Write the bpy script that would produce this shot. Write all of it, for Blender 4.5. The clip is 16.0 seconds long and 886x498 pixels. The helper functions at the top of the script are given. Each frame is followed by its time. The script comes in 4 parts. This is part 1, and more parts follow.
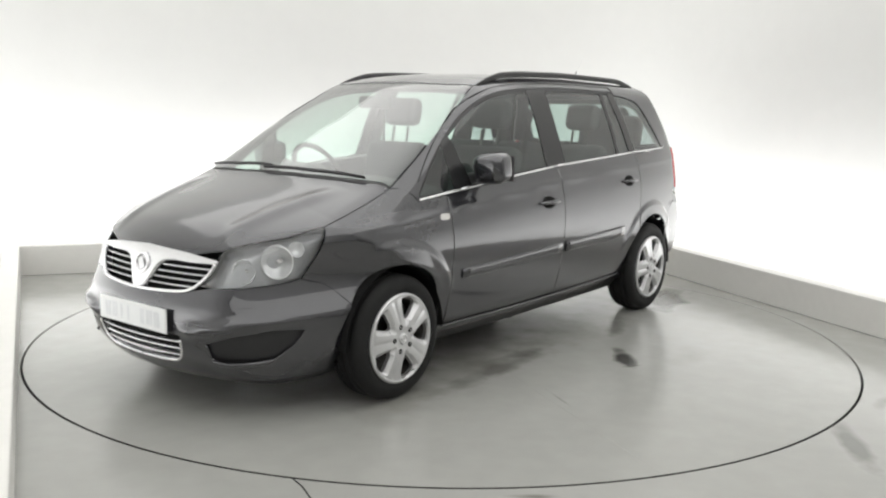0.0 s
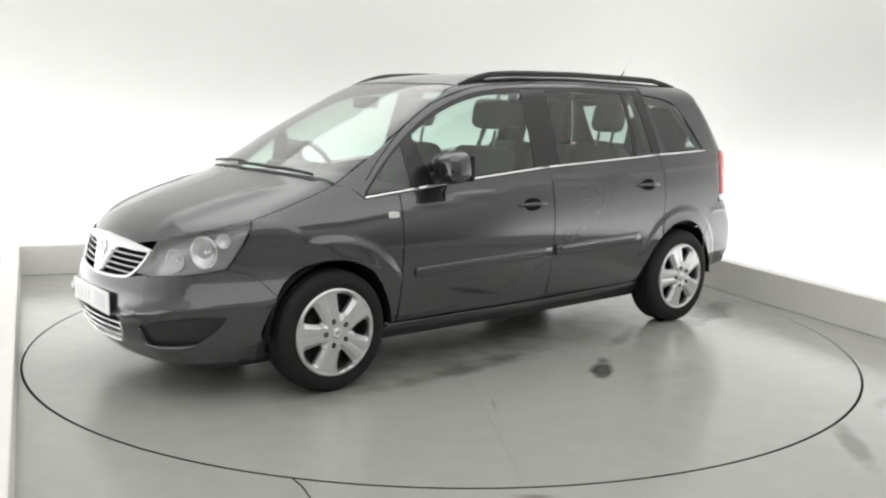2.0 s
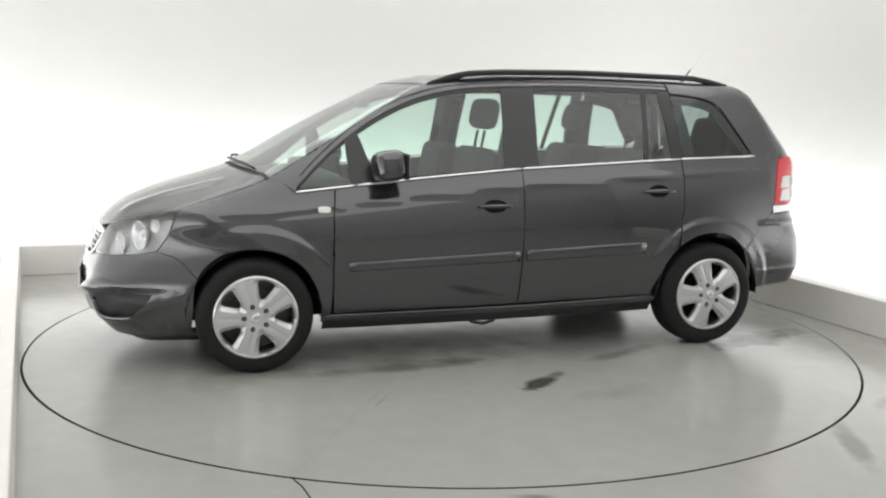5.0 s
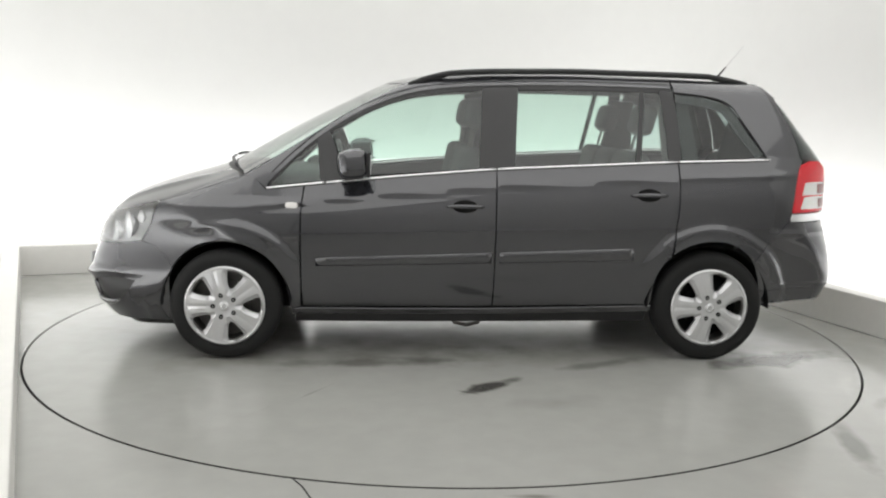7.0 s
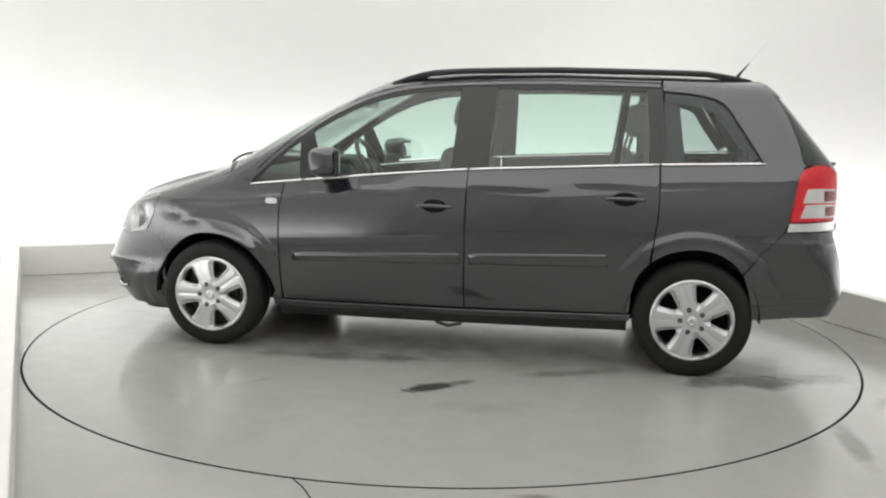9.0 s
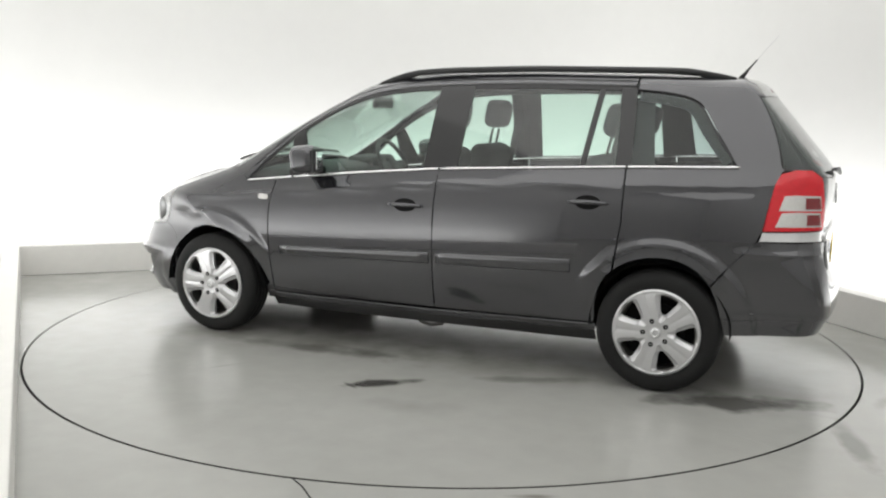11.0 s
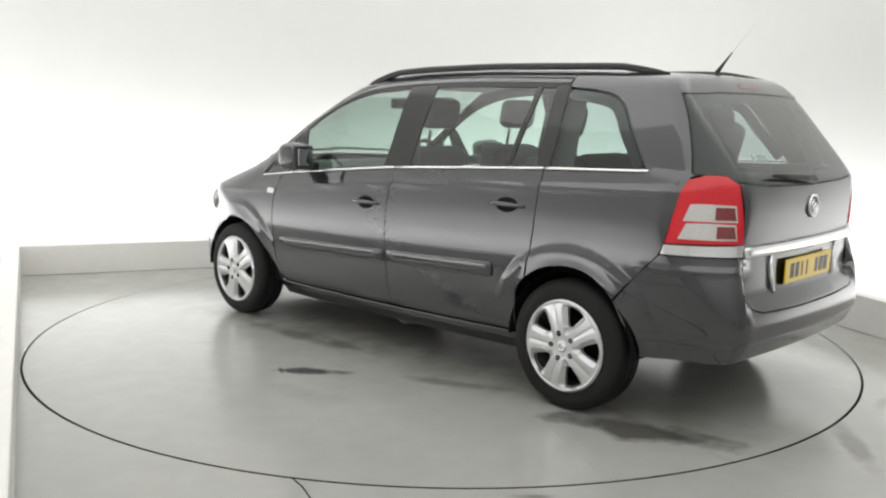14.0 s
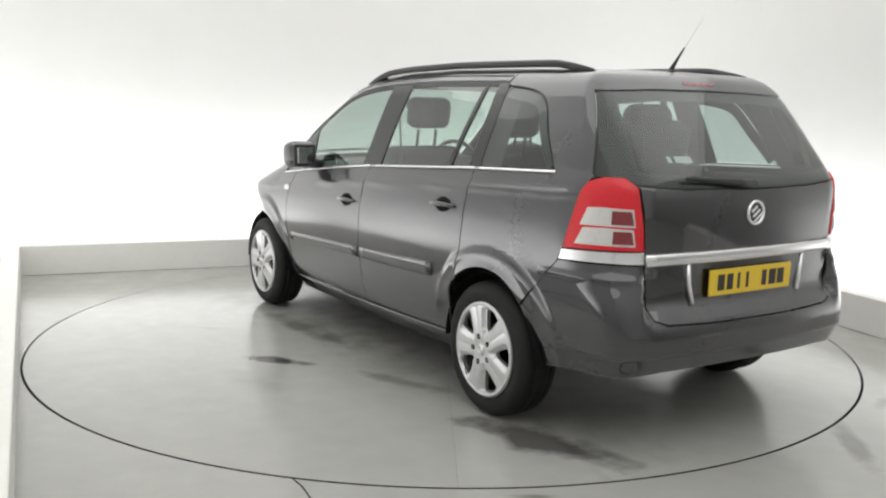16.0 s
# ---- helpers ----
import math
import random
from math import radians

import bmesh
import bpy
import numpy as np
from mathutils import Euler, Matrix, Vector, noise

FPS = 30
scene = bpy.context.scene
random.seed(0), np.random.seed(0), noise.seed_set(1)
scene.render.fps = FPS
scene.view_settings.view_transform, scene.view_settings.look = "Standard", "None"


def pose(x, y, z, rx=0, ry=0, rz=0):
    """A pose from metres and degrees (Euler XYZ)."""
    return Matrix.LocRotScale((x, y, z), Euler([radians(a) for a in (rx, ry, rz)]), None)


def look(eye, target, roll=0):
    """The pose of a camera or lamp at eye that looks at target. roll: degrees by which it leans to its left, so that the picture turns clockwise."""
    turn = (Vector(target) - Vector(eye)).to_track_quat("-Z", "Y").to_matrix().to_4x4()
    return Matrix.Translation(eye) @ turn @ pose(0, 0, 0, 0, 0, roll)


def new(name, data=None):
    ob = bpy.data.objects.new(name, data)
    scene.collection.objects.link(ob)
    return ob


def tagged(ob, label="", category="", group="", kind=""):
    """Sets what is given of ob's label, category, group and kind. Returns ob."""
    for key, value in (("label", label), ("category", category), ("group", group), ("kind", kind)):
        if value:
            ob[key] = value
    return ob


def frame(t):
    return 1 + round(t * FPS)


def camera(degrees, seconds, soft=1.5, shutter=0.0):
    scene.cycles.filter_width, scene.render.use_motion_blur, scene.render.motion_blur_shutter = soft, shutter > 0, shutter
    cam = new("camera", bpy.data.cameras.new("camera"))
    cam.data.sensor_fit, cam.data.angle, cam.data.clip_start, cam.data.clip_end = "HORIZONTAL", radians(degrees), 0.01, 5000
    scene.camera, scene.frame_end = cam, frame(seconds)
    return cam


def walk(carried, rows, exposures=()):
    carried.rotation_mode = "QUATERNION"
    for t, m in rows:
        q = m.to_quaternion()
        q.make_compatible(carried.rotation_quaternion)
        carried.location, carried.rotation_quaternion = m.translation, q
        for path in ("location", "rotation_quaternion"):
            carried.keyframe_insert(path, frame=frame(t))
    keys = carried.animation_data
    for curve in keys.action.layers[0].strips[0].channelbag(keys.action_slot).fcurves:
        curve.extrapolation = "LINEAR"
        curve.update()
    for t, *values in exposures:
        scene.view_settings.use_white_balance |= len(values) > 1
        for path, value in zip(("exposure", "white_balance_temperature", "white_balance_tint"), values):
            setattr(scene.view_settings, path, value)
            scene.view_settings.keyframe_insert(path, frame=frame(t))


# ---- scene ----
cam = camera(52.2, 16.0, soft=2.2)
EYE, AIM, ROLL = (0, -5.627, 1.398), (-0.008, 0.301, 0.471), 1.17
walk(cam, [(0.0, look(EYE, AIM, ROLL)), (16.0, look(EYE, AIM, ROLL))], exposures=[(0.0, 0.0), (16.0, 0.0)])

# ---- light: softbox ceiling and lamps hidden behind the low kerbs ----
BAY = pose(0, 0, 0, 0, 0, 21.5)
world = bpy.data.worlds.new("studio")
world.use_nodes = True
world.node_tree.nodes["Background"].inputs[0].default_value = (0.8, 0.85, 0.9, 1)
world.node_tree.nodes["Background"].inputs[1].default_value = 0.1
scene.world = world


def area(name, size, power, m, colour=(1, 1, 1)):
    lamp = bpy.data.lights.new(name, "AREA")
    lamp.shape, lamp.size, lamp.size_y, lamp.energy, lamp.color = "RECTANGLE", size[0], size[1], power, colour
    ob = new(name, lamp)
    ob.matrix_world = BAY @ m
    return ob


area("ceiling_softbox", (9.6, 11.4), 345, pose(0, -2.2, 3.9), (1, 0.995, 0.975))
area("cove_lamp_back", (5.4, 0.25), 46, pose(0, 2.9, 0.1, 152, 0, 0))
area("cove_lamp_right", (5.4, 0.25), 38, pose(2.9, 0, 0.1, 152, 0, -90))
area("cove_lamp_left", (5.4, 0.25), 52, pose(-2.9, 0, 0.1, 152, 0, 90))

# ---- materials ----


def material(name, colour, rough=0.5, metal=0.0, coat=0.0, vary=0.0, scale=8.0, bump=0.0, rough_vary=0.0, spec=0.5):
    """A principled surface with two scales of mottling in colour, gloss and relief."""
    mat = bpy.data.materials.new(name)
    mat.use_nodes = True
    nodes, links = mat.node_tree.nodes, mat.node_tree.links
    b = nodes["Principled BSDF"]
    b.inputs["Base Color"].default_value = (*colour, 1)
    b.inputs["Roughness"].default_value, b.inputs["Metallic"].default_value = rough, metal
    b.inputs["Coat Weight"].default_value, b.inputs["Coat Roughness"].default_value = coat, 0.03
    b.inputs["Coat IOR"].default_value = 1.7
    b.inputs["Specular IOR Level"].default_value = spec
    if vary or bump or rough_vary:
        place = nodes.new("ShaderNodeTexCoord")
        fine, wide = nodes.new("ShaderNodeTexNoise"), nodes.new("ShaderNodeTexNoise")
        fine.inputs["Scale"].default_value, wide.inputs["Scale"].default_value = scale * 9, scale
        fine.inputs["Detail"].default_value, wide.inputs["Detail"].default_value = 5, 4
        both = nodes.new("ShaderNodeMath")
        both.operation = "ADD"
        for n, i in ((fine, 0), (wide, 1)):
            links.new(place.outputs["Object"], n.inputs["Vector"])
            links.new(n.outputs["Fac"], both.inputs[i])
        if rough_vary:
            m = nodes.new("ShaderNodeMapRange")
            m.inputs["From Min"].default_value, m.inputs["From Max"].default_value = 0.6, 1.4
            m.inputs["To Min"].default_value, m.inputs["To Max"].default_value = rough - rough_vary, rough + rough_vary
            links.new(both.outputs[0], m.inputs["Value"])
            links.new(m.outputs[0], b.inputs["Roughness"])
        if vary:
            m = nodes.new("ShaderNodeMapRange")
            m.inputs["From Min"].default_value, m.inputs["From Max"].default_value = 0.6, 1.4
            m.inputs["To Min"].default_value, m.inputs["To Max"].default_value = 1 - vary, 1 + vary
            links.new(both.outputs[0], m.inputs["Value"])
            c = nodes.new("ShaderNodeVectorMath")
            c.operation = "SCALE"
            c.inputs[0].default_value = colour
            links.new(m.outputs[0], c.inputs["Scale"])
            links.new(c.outputs[0], b.inputs["Base Color"])
        if bump:
            r = nodes.new("ShaderNodeBump")
            r.inputs["Strength"].default_value, r.inputs["Distance"].default_value = bump, 0.002
            links.new(both.outputs[0], r.inputs["Height"])
            links.new(r.outputs[0], b.inputs["Normal"])
    return mat


def glass(name, tint, gloss=0.03, sheen=0.045, bend=4.0):
    """A thin tinted pane: what shows through it, with a mirror sheen on top."""
    mat = bpy.data.materials.new(name)
    mat.use_nodes = True
    nodes, links = mat.node_tree.nodes, mat.node_tree.links
    nodes.remove(nodes["Principled BSDF"])
    clear, mirror, mix, slant, power, lift = (nodes.new("ShaderNode" + k) for k in ("BsdfTransparent", "BsdfGlossy", "MixShader", "LayerWeight", "Math", "MapRange"))
    clear.inputs[0].default_value = (*tint, 1)
    mirror.inputs["Roughness"].default_value = gloss
    slant.inputs["Blend"].default_value = 0.5
    power.operation, power.inputs[1].default_value = "POWER", bend
    lift.inputs["To Min"].default_value = sheen
    links.new(slant.outputs["Facing"], power.inputs[0])
    links.new(power.outputs[0], lift.inputs["Value"])
    links.new(lift.outputs[0], mix.inputs[0])
    links.new(clear.outputs[0], mix.inputs[1])
    links.new(mirror.outputs[0], mix.inputs[2])
    links.new(mix.outputs[0], nodes["Material Output"].inputs["Surface"])
    return mat


def stained_floor(name, colour, marks, grime_and_shade=()):
    """Glossy grey floor paint with scuffs, dark damp marks, and brown patches of dirt and painted car shade, of given
    place, size and turn.
    """
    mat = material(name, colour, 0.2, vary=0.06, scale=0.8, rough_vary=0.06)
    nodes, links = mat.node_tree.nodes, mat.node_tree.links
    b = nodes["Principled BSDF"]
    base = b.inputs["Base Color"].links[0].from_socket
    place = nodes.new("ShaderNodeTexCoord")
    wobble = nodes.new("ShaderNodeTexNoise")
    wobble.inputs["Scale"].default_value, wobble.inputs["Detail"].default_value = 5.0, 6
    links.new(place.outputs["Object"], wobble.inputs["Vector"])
    for x, y, long, wide, turn, dark, edge, tone in [(*k, (0.035, 0.033, 0.03, 1)) for k in marks] + [(*k, (0.12, 0.11, 0.09, 1)) for k in grime_and_shade]:
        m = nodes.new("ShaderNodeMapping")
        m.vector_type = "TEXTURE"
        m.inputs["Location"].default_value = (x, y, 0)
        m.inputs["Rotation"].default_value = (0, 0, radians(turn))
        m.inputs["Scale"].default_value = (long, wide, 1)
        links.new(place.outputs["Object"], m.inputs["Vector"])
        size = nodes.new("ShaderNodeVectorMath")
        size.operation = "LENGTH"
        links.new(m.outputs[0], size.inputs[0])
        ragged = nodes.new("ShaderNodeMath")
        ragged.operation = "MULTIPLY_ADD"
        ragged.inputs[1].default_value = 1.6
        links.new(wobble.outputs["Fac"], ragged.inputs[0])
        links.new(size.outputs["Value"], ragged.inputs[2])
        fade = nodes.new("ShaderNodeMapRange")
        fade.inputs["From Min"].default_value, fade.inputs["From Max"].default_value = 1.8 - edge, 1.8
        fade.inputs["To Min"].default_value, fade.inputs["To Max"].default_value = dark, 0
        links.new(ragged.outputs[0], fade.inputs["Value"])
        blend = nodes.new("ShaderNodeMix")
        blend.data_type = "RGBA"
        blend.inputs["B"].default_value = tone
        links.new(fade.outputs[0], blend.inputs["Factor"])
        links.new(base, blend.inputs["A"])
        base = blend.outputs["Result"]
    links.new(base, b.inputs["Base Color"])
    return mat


WALL = material("white_wall_paint", (0.74, 0.74, 0.728), 0.75, vary=0.015, scale=0.8, bump=0.05)
KERB = material("white_board", (0.76, 0.75, 0.72), 0.6, vary=0.03, scale=2, bump=0.05)
FLOOR = stained_floor("grey_floor_paint", (0.38, 0.38, 0.36), [(1.78, -1.9, 0.34, 0.07, 82, 0.5, 0.6), (2.3, -1.2, 0.35, 0.05, 50, 0.3, 0.7), (1.95, 0.9, 0.5, 0.09, -66, 0.3, 0.8), (2.15, -1.75, 0.3, 0.05, 60, 0.3, 0.8)], [(0.35, -2.5, 0.12, 0.03, 0, 0.7, 0.8), (2.0, -0.6, 0.6, 0.3, 60, 0.2, 1.0)])
# Brown patches: real dirt, plus the car's shade painted into the deck colour.
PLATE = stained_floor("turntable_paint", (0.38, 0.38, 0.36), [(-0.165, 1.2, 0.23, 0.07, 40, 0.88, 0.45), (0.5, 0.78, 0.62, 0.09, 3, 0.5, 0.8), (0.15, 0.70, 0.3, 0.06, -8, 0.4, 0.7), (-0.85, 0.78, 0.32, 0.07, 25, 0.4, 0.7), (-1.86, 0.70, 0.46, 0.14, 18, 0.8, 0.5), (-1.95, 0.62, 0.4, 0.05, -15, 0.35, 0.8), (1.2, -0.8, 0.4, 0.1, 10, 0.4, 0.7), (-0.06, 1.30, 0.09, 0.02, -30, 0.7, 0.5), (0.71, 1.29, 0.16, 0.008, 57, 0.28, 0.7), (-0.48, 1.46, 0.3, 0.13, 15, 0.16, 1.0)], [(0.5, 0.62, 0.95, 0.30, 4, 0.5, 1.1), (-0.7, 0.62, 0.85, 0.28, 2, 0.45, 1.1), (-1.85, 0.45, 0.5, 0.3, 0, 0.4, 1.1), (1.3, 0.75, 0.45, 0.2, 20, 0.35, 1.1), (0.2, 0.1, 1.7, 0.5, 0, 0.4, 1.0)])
DARK = material("dark_gap", (0.012, 0.012, 0.012), 0.85, vary=0.1, scale=20, spec=0.1)
PAINT = material("charcoal_metallic_paint", (0.023, 0.023, 0.030), 0.32, metal=0.75, coat=1.0, vary=0.03, scale=60)
PAINT.node_tree.nodes["Principled BSDF"].inputs["Coat IOR"].default_value = 1.92
PAINT.node_tree.nodes["Principled BSDF"].inputs["Coat Roughness"].default_value = 0.055
BLACK = material("satin_black_plastic", (0.02, 0.02, 0.021), 0.42, vary=0.1, scale=30, bump=0.05)
GLOSSBLACK = material("gloss_black_trim", (0.014, 0.014, 0.015), 0.25, coat=0.15, vary=0.05, scale=20)
RUBBER = material("tyre_rubber", (0.012, 0.012, 0.012), 0.7, vary=0.2, scale=25, bump=0.2, rough_vary=0.08, spec=0.3)
CHROME = material("polished_chrome", (0.86, 0.86, 0.87), 0.14, metal=0.82, vary=0.02, scale=20)
ALLOY = material("silver_wheel_paint", (0.62, 0.62, 0.63), 0.30, metal=0.7, coat=0.4, vary=0.03, scale=30)
STEEL = material("dull_brake_steel", (0.12, 0.115, 0.11), 0.5, metal=0.8, vary=0.2, scale=30)
FABRIC = material("dark_seat_fabric", (0.06, 0.062, 0.064), 0.9, vary=0.25, scale=60, bump=0.3)
TRIM = material("grey_interior_plastic", (0.06, 0.06, 0.06), 0.6, vary=0.1, scale=40, bump=0.1)
SHELF = material("pale_headlining", (0.35, 0.35, 0.34), 0.9, vary=0.05, scale=40)
CLEAR = glass("green_tinted_glass", (0.73, 0.86, 0.80), sheen=0.10, bend=3.2)
REARGLASS = glass("rear_window_glass", (0.60, 0.69, 0.67), sheen=0.06, bend=2.8)
SCREEN = glass("windscreen_glass", (0.73, 0.86, 0.80), 0.04, 0.15, 2.4)
LENS = glass("clear_lamp_lens", (0.93, 0.94, 0.95), 0.03, 0.08, 2.0)
RED = material("red_lamp_plastic", (0.66, 0.008, 0.02), 0.15, coat=0.3, vary=0.1, scale=60)
DARKRED = material("dark_red_lamp_plastic", (0.2, 0.012, 0.018), 0.15, coat=0.8, vary=0.4, scale=90)
SMOKE = material("pale_lamp_plastic", (0.72, 0.70, 0.68), 0.15, metal=0.4, coat=0.8, vary=0.1, scale=60)
REFLECTOR = material("bright_lamp_reflector", (0.92, 0.92, 0.92), 0.2, metal=0.6, vary=0.12, scale=14, bump=0.9)
LAMPBOX = material("grey_lamp_housing", (0.56, 0.565, 0.57), 0.32, metal=0.3, vary=0.1, scale=40)
WHITEPLATE = material("white_reflective_plate", (0.75, 0.76, 0.76), 0.35, vary=0.02, scale=30)
YELLOWPLATE = material("yellow_reflective_plate", (0.8, 0.56, 0.04), 0.35, vary=0.03, scale=30)
INK = material("black_ink", (0.015, 0.013, 0.013), 0.4, vary=0.1, scale=30)
GREYINK = material("faded_grey_ink", (0.66, 0.67, 0.68), 0.4, vary=0.1, scale=30)
MIRROR = material("mirror_glass", (0.85, 0.87, 0.88), 0.02, metal=1.0)

# ---- mesh helpers ----


NORMALS = {}


def mesh_object(name, verts, faces, mat, parent=None, label="", normals=None, smooth=True):
    me = bpy.data.meshes.new(name)
    me.from_pydata([tuple(v) for v in verts], [], faces)
    me.materials.append(mat)
    me.polygons.foreach_set("use_smooth", [smooth] * len(faces))
    if normals is not None:
        me.normals_split_custom_set_from_vertices([tuple(n) for n in normals])
    me.update()
    ob = new(name, me)
    NORMALS[ob.name] = normals
    if parent is not None:
        ob.parent = parent
    return tagged(ob, label) if label else ob


def merge(name, obs, mat, parent, label=""):
    """Join sheets of one part into one mesh."""
    verts, faces, normals = [], [], []
    for o in obs:
        base = len(verts)
        verts += [tuple(v.co) for v in o.data.vertices]
        faces += [tuple(base + i for i in p.vertices) for p in o.data.polygons]
        normals += list(NORMALS.pop(o.name))
    for o in obs:
        bpy.data.objects.remove(o)
    return mesh_object(name, verts, faces, mat, parent, label, normals)


def part(name, bm, mat, parent=None, label="", smooth=False):
    bmesh.ops.recalc_face_normals(bm, faces=bm.faces)
    me = bpy.data.meshes.new(name)
    bm.to_mesh(me), bm.free()
    me.materials.append(mat)
    me.polygons.foreach_set("use_smooth", [smooth] * len(me.polygons))
    ob = new(name, me)
    if parent is not None:
        ob.parent = parent
    return tagged(ob, label) if label else ob


def block(lo, hi, bevel=0.0, m=Matrix(), segments=2):
    bm = bmesh.new()
    bmesh.ops.create_cube(bm, size=1, matrix=Matrix.Translation([(a + b) / 2 for a, b in zip(lo, hi)]) @ Matrix.Diagonal([b - a for a, b in zip(lo, hi)] + [1]))
    if bevel:
        bmesh.ops.bevel(bm, geom=bm.edges[:], offset=bevel, segments=segments, profile=0.5, affect="EDGES")
    bm.transform(m)
    return bm


def lathe(profile, m=Matrix(), n=48, closed=False):
    """Turn a profile of (radius, height) about z."""
    bm = bmesh.new()
    rings = []
    for r, h in profile:
        rings.append([bm.verts.new((r * math.cos(i * math.tau / n), r * math.sin(i * math.tau / n), h)) for i in range(n)] if r > 1e-6 else [bm.verts.new((0, 0, h))] * n)
    for a, b in list(zip(rings, rings[1:])) + ([(rings[-1], rings[0])] if closed else []):
        for i in range(n):
            q = list(dict.fromkeys((a[i], a[(i + 1) % n], b[(i + 1) % n], b[i])))
            if len(q) > 2:
                bm.faces.new(q)
    bm.transform(m)
    return bm


def bar(path, ups, wide, thick, sides=8, power=3.0):
    """A bar of rounded section along a path; ups: the outward direction at each point."""
    path, ups = [Vector(p) for p in path], [Vector(u).normalized() for u in ups]
    bm, rings = bmesh.new(), []
    for i, (p, u) in enumerate(zip(path, ups)):
        along = (path[min(i + 1, len(path) - 1)] - path[max(i - 1, 0)]).normalized()
        across = along.cross(u).normalized()
        w = wide[i] if isinstance(wide, (list, tuple)) else wide
        ring = []
        for k in range(sides):
            a = (k + 0.5) * math.tau / sides
            c, s = math.cos(a), math.sin(a)
            c, s = math.copysign(abs(c) ** (2 / power), c), math.copysign(abs(s) ** (2 / power), s)
            ring.append(bm.verts.new(p + across * (c * w / 2) + u * (s * thick / 2)))
        rings.append(ring)
    for a, b in zip(rings, rings[1:]):
        for k in range(sides):
            bm.faces.new((a[k], a[(k + 1) % sides], b[(k + 1) % sides], b[k]))
    bm.faces.new(rings[0]), bm.faces.new(rings[-1])
    return bm


# ---- the room ----


def structure(ob, label):
    return tagged(ob, label, kind="structure")


def rounded_wall(name, offset, reach, height, radius, mat):
    """A bay wall on three sides with swept corners, and a thickness."""
    path = [(-offset, -reach)]
    for cx, a0 in ((-offset + radius, 180), (offset - radius, 90)):
        path += [(cx + radius * math.cos(radians(a0 - i * 7.5)), offset - radius + radius * math.sin(radians(a0 - i * 7.5))) for i in range(13)]
    path.append((offset, -reach - 3.0))
    n = len(path)
    verts, normals = [], []
    for k, (dx, h) in enumerate(((0, 0), (0, height), (0.15, height), (0.15, 0))):
        for i, (x, y) in enumerate(path):
            a, b = Vector(path[max(i - 1, 0)]), Vector(path[min(i + 1, n - 1)])
            t = (b - a).normalized()
            verts.append((x - t.y * dx, y + t.x * dx, h))
    faces = [(k * n + i, k * n + i + 1, ((k + 1) % 4) * n + i + 1, ((k + 1) % 4) * n + i) for k in range(4) for i in range(n - 1)]
    ob = mesh_object(name, verts, faces, mat, smooth=False)
    for p in ob.data.polygons:
        p.use_smooth = abs(p.normal.z) < 0.5
    ob.matrix_world = BAY
    return ob


structure(rounded_wall("wall_backdrop", 3.25, 3.2, 4.0, 0.9, WALL), "seamless white studio backdrop with rounded corners")
for name, lo, hi, turn in (("kerb_back", (-2.72, 2.6, 0), (2.72, 2.72, 0.24), 0), ("kerb_right", (2.6, -4.2, 0), (2.72, 2.596, 0.24), 0)):
    ob = part(name, block(lo, hi, 0.006), KERB)
    ob.matrix_world = BAY
    structure(ob, "low off-white kerb board along the studio wall")
ob = part("kerb_left", block((-0.12, -5.5, 0), (0, 0, 0.24), 0.006), KERB)
ob.matrix_world = BAY @ pose(-2.605, 2.596, 0, 0, 0, 3.22)
structure(ob, "low off-white kerb board along the studio wall")
ob = part("ceiling", block((-5.2, -8.2, 4.0), (5.2, 4.2, 4.15)), WALL)
ob.matrix_world = BAY
structure(ob, "plain white studio ceiling")
# Unseen walls added to close the room and brighten the car's reflections.
GREYWALL = material("plain_pale_wall", (0.72, 0.72, 0.71), 0.8, vary=0.04, scale=1, bump=0.1)
for name, lo, hi in (("wall_unseen_front", (-5.2, -8.2, 0), (5.2, -8, 4)), ("wall_unseen_left", (-5.2, -8, 0), (-5, 4, 4)), ("wall_unseen_right", (5, -8, 0), (5.2, 4, 4)), ("wall_unseen_back", (-5.2, 4, 0), (5.2, 4.2, 4))):
    ob = part(name, block(lo, hi), GREYWALL)
    ob.matrix_world = BAY
    structure(ob, "unseen pale wall added to close the room and bounce light")

R_DISC = 2.436
bm = lathe([(R_DISC + 0.011, -0.05), (R_DISC + 0.011, -0.002), (R_DISC + 0.013, 0), (3.2, 0), (5, 0), (11, 0)], n=160)
structure(part("floor", bm, FLOOR), "glossy pale grey painted studio floor")
structure(part("turntable_pit", lathe([(0, -0.06), (R_DISC + 0.05, -0.06)], n=96), DARK), "dark gap below the turntable rim")
ob = part("floor_joint", bar([(-0.552, -2.388, 0.0005), (-0.507, -2.457, 0.0005), (-0.467, -2.544, 0.0005), (-0.26, -3.05, 0.0005)], [(0, 0, 1)] * 4, 0.006, 0.003), DARK)
structure(ob, "thin dark joint in the floor paint")

turntable = tagged(new("turntable"), "round glossy grey turntable set flush in the floor", "turntable")
for q in range(4):
    n = 48
    a0 = radians(59 + 90 * q)
    bm = bmesh.new()
    cut = 0.0004
    tip = Vector((math.cos(a0 + math.pi / 4), math.sin(a0 + math.pi / 4), 0)) * cut * 1.414
    ring = [tip] + [tip + Vector((math.cos(a0 + i * math.pi / 2 / n), math.sin(a0 + i * math.pi / 2 / n), 0)) * (R_DISC - 0.002) for i in range(n + 1)]
    top = [bm.verts.new(v) for v in ring]
    low = [bm.verts.new(v + Vector((0, 0, -0.03))) for v in ring]
    bm.faces.new(top), bm.faces.new(low[::-1])
    for i in range(len(ring)):
        j = (i + 1) % len(ring)
        bm.faces.new((top[i], low[i], low[j], top[j]))
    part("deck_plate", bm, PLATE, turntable)
